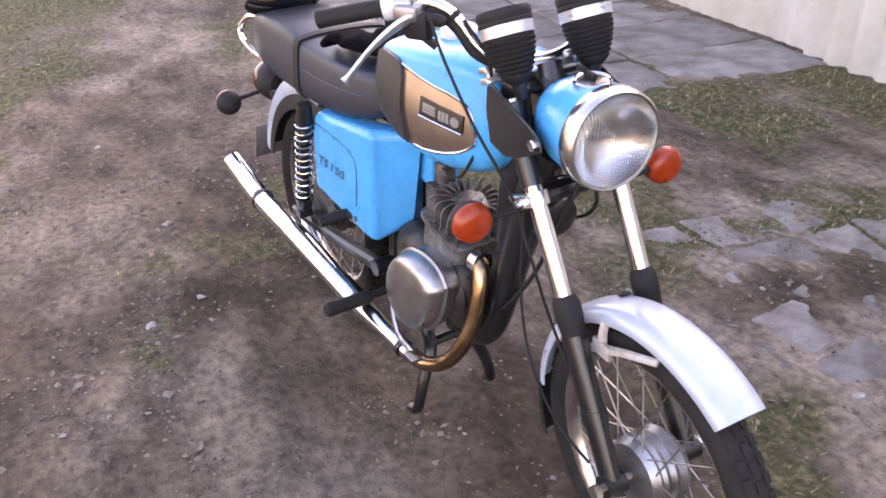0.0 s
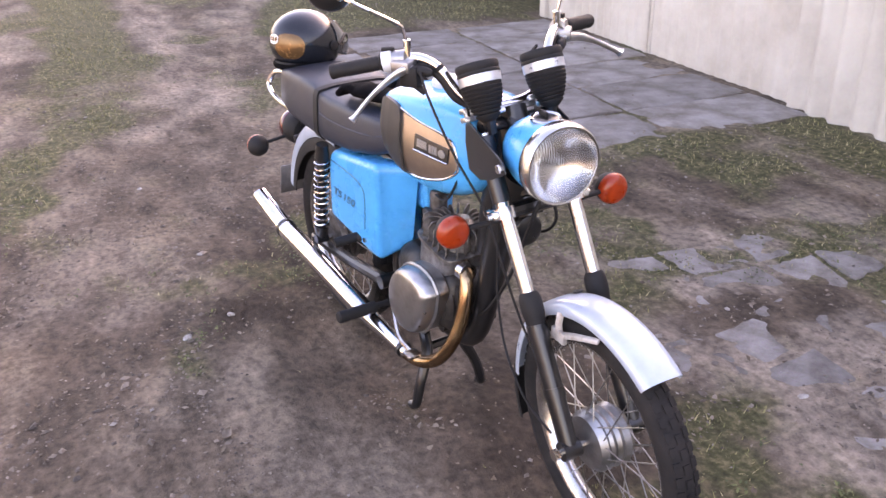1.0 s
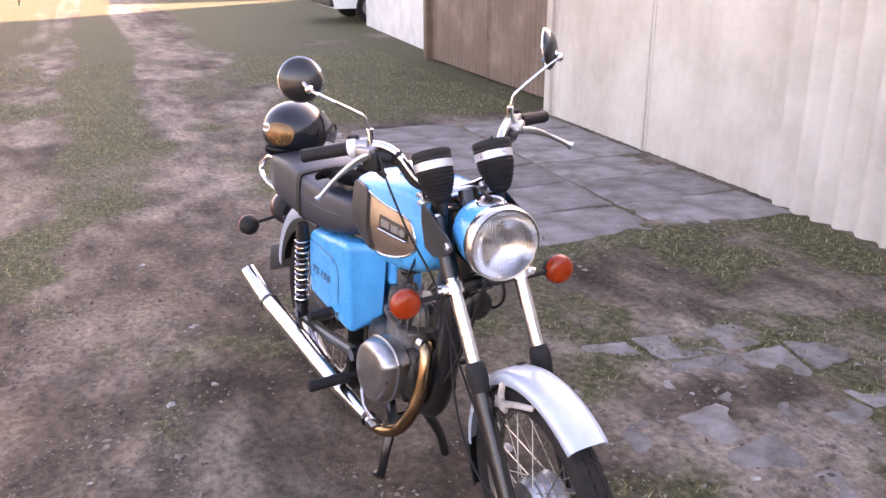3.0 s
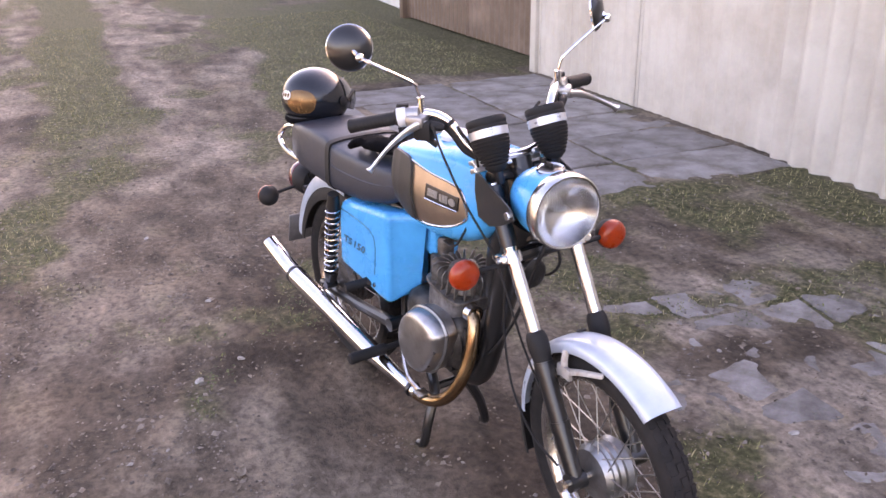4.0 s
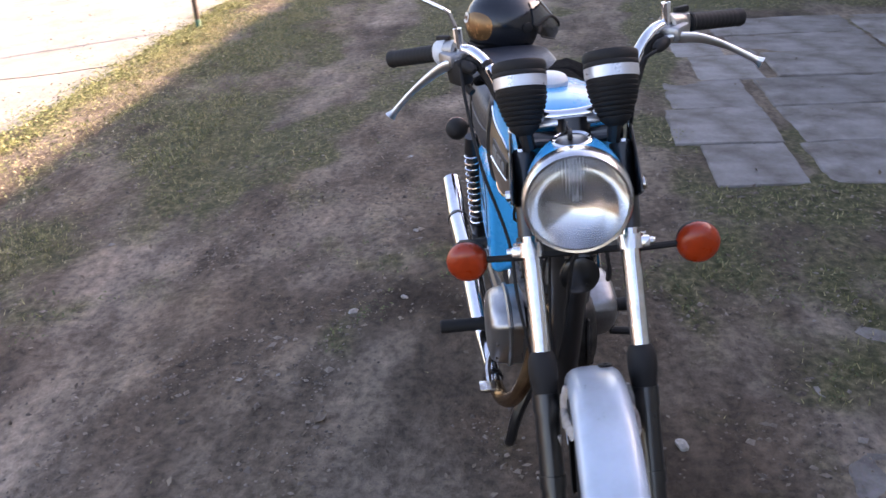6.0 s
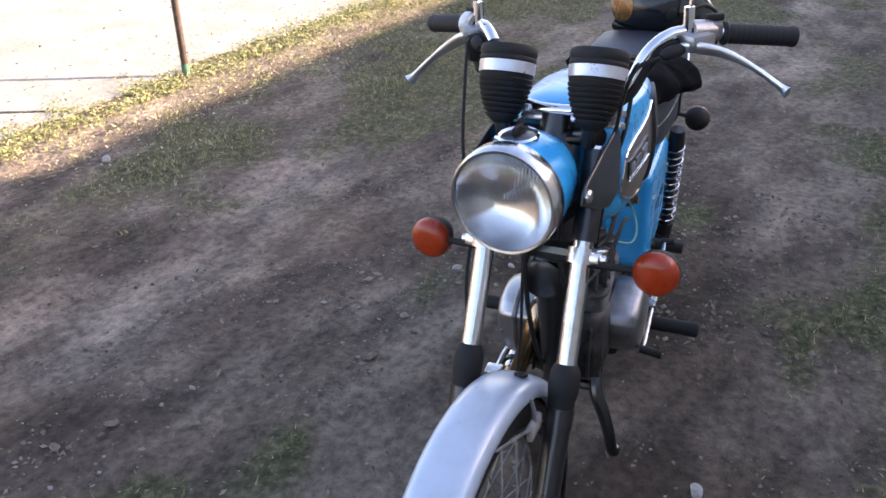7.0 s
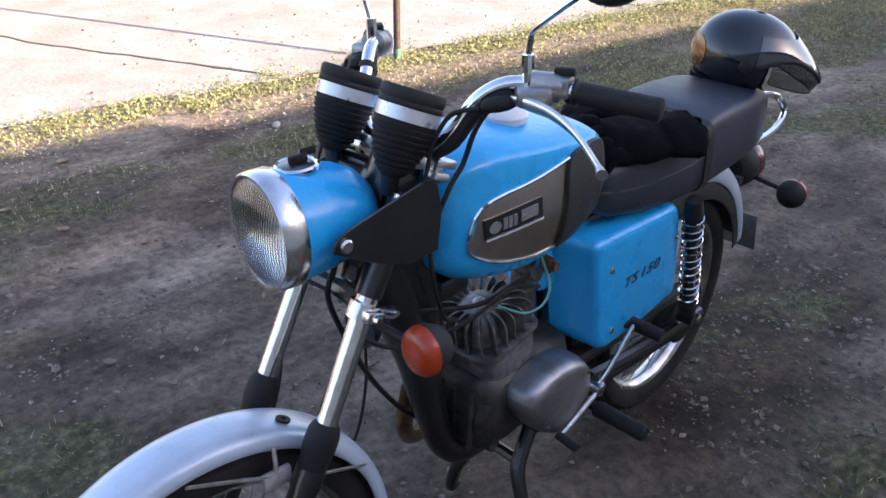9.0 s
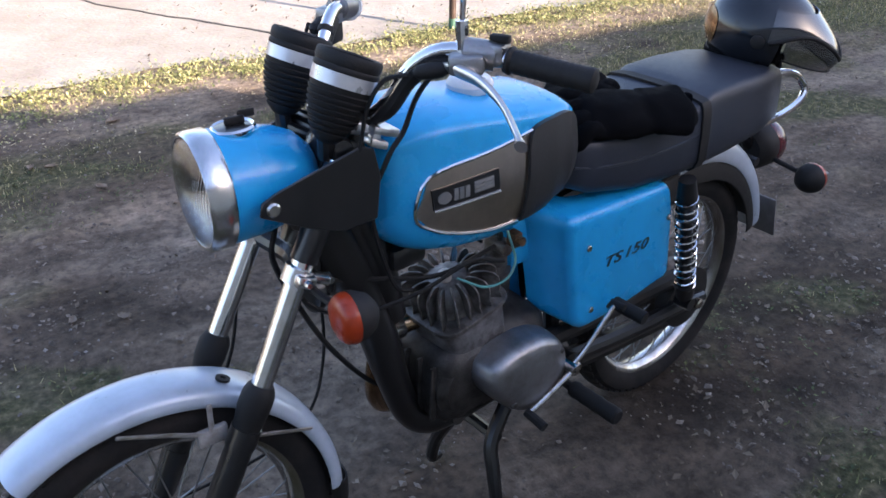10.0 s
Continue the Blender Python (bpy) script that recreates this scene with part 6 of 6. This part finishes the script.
def pebbles():
    verts, faces = [], []
    for _ in range(13000):
        u, v = rng.uniform(-6, 3.2), rng.uniform(-2.8, 3.0)
        if fbm(u, v, 1.5, 71.0) + 0.6 * fbm(u, v, 5.0, 73.0) < rng.uniform(-0.2, 0.6) or (-4.35 < u < -1.1 and v > 0.72):
            continue
        lump(verts, faces, u, v, min(0.015, 0.0025 + rng.expovariate(1 / 0.0022)))
    scatter("pebbles", "small grey and white pebbles trodden into the dirt", "pebbles", PEBBLE, verts, faces)
    verts, faces = [], []
    for _ in range(42000):
        u, v = (rng.uniform(-5, 3.0), rng.uniform(-2.6, 2.8)) if rng.random() < 0.5 else (rng.gauss(0.3, 1.3), rng.gauss(-0.1, 1.1))
        if not (-6 < u < 3.2 and -2.9 < v < 3.0) or fbm(u * 0.7, v, 2.1, 81.0) + 0.5 * fbm(u, v, 6.0, 83.0) < rng.uniform(-0.1, 0.55) or (-4.35 < u < -1.1 and v > 0.72):
            continue
        lump(verts, faces, u, v, min(0.014, 0.0025 + rng.expovariate(1 / 0.0026)), 0.15)
    scatter("soil_crumbs", "loose dark crumbs of trodden soil", "soil", CLOD, verts, faces)
    verts, faces = [], []
    for _ in range(9000):
        u, v = rng.uniform(-8, 3.2), rng.gauss(-2.72, 0.26)
        if v < -3.2 or fbm(u, v, 1.7, 91.0) < rng.uniform(-0.6, 0.35):
            continue
        leaf_quads(verts, faces, Vector((u, v, ground_z(u, v) + rng.uniform(0.002, 0.012))), rng.uniform(0.006, 0.022))
    scatter("verge_litter", "straw and pale dry leaf scraps on the verge", "leaf litter", STRAW, verts, faces)
    verts, faces = [], []
    for _ in range(2600):
        u, v = rng.uniform(-9, 3.4), -3.05 - abs(rng.gauss(0, 1.1))
        if v < -6.2 or fbm(u, v, 0.9, 77.0) < rng.uniform(-0.5, 0.4):
            continue
        leaf_quads(verts, faces, Vector((u, v, 0.006)), rng.uniform(0.008, 0.03))
    scatter("road_grit", "brown grit and dry scraps strewn on the road", "grit", LITTER, verts, faces)
    verts, faces = [], []
    for _ in range(6500):
        u, v = (rng.uniform(-6, 3.2), rng.uniform(-3.4, 3.0)) if rng.random() < 0.35 else (rng.gauss(0, 1.6), rng.gauss(-0.3, 1.1))
        if v < -3.1 or v > 3.0 or u > 3.4 or fbm(u, v, 1.2, 51.0) < rng.uniform(-0.6, 0.2):
            continue
        c = Vector((u, v, ground_z(u, v) + 0.004))
        leaf_quads(verts, faces, c, rng.uniform(0.006, 0.018) if rng.random() < 0.8 else rng.uniform(0.018, 0.03))
    scatter("leaf_litter", "dry brown leaf scraps and twigs on the ground", "leaf litter", LITTER, verts, faces)


grass()
weeds()
pebbles()


STONEMAT = mat("dusty_pale_stone", (0.44, 0.42, 0.4), 0.85, 0, 0.3, 40, 0.5, 160, other=(0.26, 0.235, 0.21), amount=0.36, depth=0.003)


def stone(u, v, r, label):
    """A chipped stone: a rough ball with flat facets struck off, half sunk."""
    q = random.Random(int(1000 * (u + 7 * v)))
    bm = bmesh.new()
    bmesh.ops.create_icosphere(bm, subdivisions=3, radius=r)
    cuts = [(Vector((q.gauss(0, 1), q.gauss(0, 1), q.gauss(0, 1))).normalized(), r * q.uniform(0.5, 0.85)) for _ in range(9)]
    for p in bm.verts:
        for n, d in cuts:
            over = p.co.dot(n) - d
            if over > 0:
                p.co -= n * over
        p.co *= 1 + 0.06 * noise.noise(p.co * (2.5 / r))
        p.co = Vector((p.co.x * 1.3, p.co.y * 0.9, p.co.z * 0.6))
    ob = new("stone", put_mesh("stone", bm, STONEMAT, 25))
    ob.matrix_world = STREET @ pose(u, v, ground_z(u, v) + r * 0.2, 0, 0, q.uniform(0, 360))
    return tagged(ob, label, "stone", "loose stones")


for u, v, r in ((1.048, 1.047, 0.014), (0.52, 1.204, 0.01), (-0.091, -0.585, 0.016), (-0.233, -2.457, 0.027), (0.60, 0.42, 0.02), (-1.6, -0.6, 0.012), (-0.7, -0.45, 0.011), (-0.18, -0.42, 0.013)):
    stone(u, v, r, "pale chipped stone lying on the dirt")

DRYLEAF = mat("dry_curled_leaf", (0.36, 0.3, 0.23), 0.8, 0, 0.4, 60, 0.4, 300, other=(0.2, 0.15, 0.11))


def dry_leaf(u, v, size, turn):
    """A curled dry leaf with a thin stalk."""
    rows = []
    for i in range(9):
        t = i / 8
        w = 0.32 * math.sin(math.pi * min(1, t * 1.05)) ** 0.8 * (1 - 0.25 * t) + 0.02
        rows.append([(size * (t - 0.5), size * w * q * (1 + 0.15 * math.sin(9 * t + q)), size * (0.16 * q * q + 0.12 * (t - 0.4) ** 2 + 0.02 * math.sin(7 * t + 3 * q)) + 0.004) for q in (-1, -0.5, 0, 0.5, 1)])
    loops = [r + [(x, y, z - 0.0012) for x, y, z in reversed(r)] for r in rows]
    bm = join(ring_skin(loops), tube([(-size * 0.5, 0, 0.005), (-size * 0.75, size * 0.05, 0.006)], 0.0011, 5))
    ob = new("dry_leaf", put_mesh("dry_leaf", bm, DRYLEAF, 60))
    ob.matrix_world = STREET @ pose(u, v, ground_z(u, v) + 0.002, 0, 0, turn)
    return tagged(ob, "curled dry brown leaf lying on the ground", "leaf", "dry leaves")


for u, v, size, turn in ((0.74, -2.575, 0.075, 30), (1.14, -2.22, 0.05, 70), (1.07, -2.2, 0.045, 10), (0.94, -1.89, 0.055, 120), (0.72, -1.68, 0.04, 200), (1.5, -0.91, 0.055, 40), (1.09, -0.99, 0.045, 300), (0.5, -0.56, 0.05, 150), (1.22, -1.05, 0.04, 250), (0.98, -0.8, 0.035, 90)):
    dry_leaf(u, v, size, turn)

# ---- broken concrete and the slab apron ----
def cell(points, k, reach):
    """The outline of all places nearer to point k than to any other."""
    cx, cy = points[k]
    poly = [(cx - reach, cy - reach), (cx + reach, cy - reach), (cx + reach, cy + reach), (cx - reach, cy + reach)]
    for i, (px, py) in enumerate(points):
        if i == k or math.hypot(px - cx, py - cy) > 2.5 * reach:
            continue
        mx, my, nx, ny = (cx + px) / 2, (cy + py) / 2, px - cx, py - cy
        out = []
        for (x0, y0), (x1, y1) in zip(poly, poly[1:] + poly[:1]):
            d0, d1 = (x0 - mx) * nx + (y0 - my) * ny, (x1 - mx) * nx + (y1 - my) * ny
            if d0 <= 0:
                out.append((x0, y0))
            if d0 * d1 < 0:
                t = d0 / (d0 - d1)
                out.append((x0 + (x1 - x0) * t, y0 + (y1 - y0) * t))
        poly = out
    return poly


def shard(outline, seed):
    """A piece of an old slab, crumbled at its edges, flush with the dirt, which laps over it here and there."""
    q = random.Random(seed)
    cx, cy = sum(p[0] for p in outline) / len(outline), sum(p[1] for p in outline) / len(outline)
    shrink, pts = q.uniform(0.86, 0.96), []
    for (x0, y0), (x1, y1) in zip(outline, outline[1:] + outline[:1]):
        n = max(2, int(math.hypot(x1 - x0, y1 - y0) / 0.03))
        for k in range(n):
            x, y = x0 + (x1 - x0) * k / n, y0 + (y1 - y0) * k / n
            chip = shrink - 0.16 * max(0.0, fbm(x, y, 7.0, seed)) + 0.05 * fbm(x, y, 24.0, seed)
            pts.append(((x - cx) * chip, (y - cy) * chip))
    rings = [[(x * 1.02, y * 1.02, -0.05) for x, y in pts], [(x, y, -0.006) for x, y in pts]]
    rings += [[(x * k, y * k, 0.004 * fbm(cx + x * k, cy + y * k, 6.0, 3.0) - drop) for x, y in pts] for k, drop in ((0.95, 0.001), (0.7, 0), (0.4, 0), (0.12, 0))]
    ob = new("concrete_fragment", put_mesh("concrete_fragment", ring_skin(rings), OLDCONCRETE, 30))
    level = sum(ground_z(cx + 0.1 * math.cos(a), cy + 0.1 * math.sin(a)) for a in np.linspace(0, 6.28, 9)) / 9
    ob.matrix_world = STREET @ pose(cx, cy, level + q.uniform(-0.004, 0.003), q.uniform(-1.5, 1.5), q.uniform(-1.5, 1.5), 0)
    tagged(ob, "broken pale concrete fragment sunk in the dirt", "concrete", "broken concrete in the dirt")


OLDCONCRETE = mat("dirty_broken_concrete", (0.31, 0.285, 0.265), 0.9, 0, 0.4, 7, 0.7, 90, other=(0.125, 0.105, 0.088), amount=0.36, depth=0.006)
vary(OLDCONCRETE, 0.7, 1.1)
SLAB_RNG = random.Random(44)
BARE_SLAB = ((0.53, 1.55, 0.2), (0.58, 1.8, 0.18), (0.77, 1.07, 0.17), (0.43, 1.02, 0.19), (1.12, 1.12, 0.14), (0.2, 1.6, 0.22), (1.35, 0.98, 0.14), (0.03, 1.04, 0.14), (0.42, 0.82, 0.14), (0.9, 1.75, 0.18), (1.3, 1.6, 0.2))
sites = [(u + SLAB_RNG.uniform(-0.09, 0.09), v + SLAB_RNG.uniform(-0.09, 0.09)) for u in np.arange(-0.9, 2.3, 0.27) for v in np.arange(0.4, 3.0, 0.25)]
for k, (u, v) in enumerate(sites):
    if v > 0.78 and any(math.hypot(u - a, v - b) < r + 0.05 for a, b, r in BARE_SLAB):
        shard(cell(sites, k, 0.24), 200 + k)

apron = thing("pavement", "worn grey concrete slab apron before the garage door", "pavement", STREET, kind="structure")
rows_u = [-4.28, -3.78, -3.27, -2.72, -2.18, -1.62, -1.1]
cols_v = [(0.76, 1.25), (1.27, 2.2), (2.22, 3.14)]
for i, (a, b) in enumerate(zip(rows_u, rows_u[1:])):
    shift = random.Random(60 + i).uniform(-0.16, 0.16)
    for j, (c, d) in enumerate(cols_v):
        q = random.Random(100 + 7 * i + j)
        if j == 0:
            d += shift - 0.03
        if j == 1:
            c += shift + 0.015
        d0, c0 = d, ((0.88, 0.9, 0.97, 0.74, 0.69, 0.8)[i] if j == 0 else c)
        bm = rbox((b - a - 0.009, d0 - c0 - 0.006, 0.06), (0, 0, 0), 0.006, seg=1)
        bmesh.ops.subdivide_edges(bm, edges=[e for e in bm.edges if e.calc_length() > 0.1], cuts=9, use_grid_fill=True)
        for p in bm.verts:
            rim = smooth_step(0.8, 1.0, max(abs(p.co.x) / (b - a) * 2, abs(p.co.y) / (d0 - c0) * 2))
            wear = rim * max(0.0, fbm(p.co.x + 3 * i, p.co.y + 5 * j, 5.0, 21.0))
            p.co.x *= 1 - 0.06 * wear
            p.co.y *= 1 - 0.06 * wear
            p.co.z += 0.004 * fbm(p.co.x + 3 * i, p.co.y + 5 * j, 3.0, 22.0) - 0.012 * wear
        sl = part("slab", bm, CONCRETE, apron)
        sl.matrix_basis = pose((a + b) / 2, (c0 + d0) / 2, -0.021 + q.uniform(-0.005, 0.004), q.uniform(-0.7, 0.7), q.uniform(-0.7, 0.7), q.uniform(-0.4, 0.4))
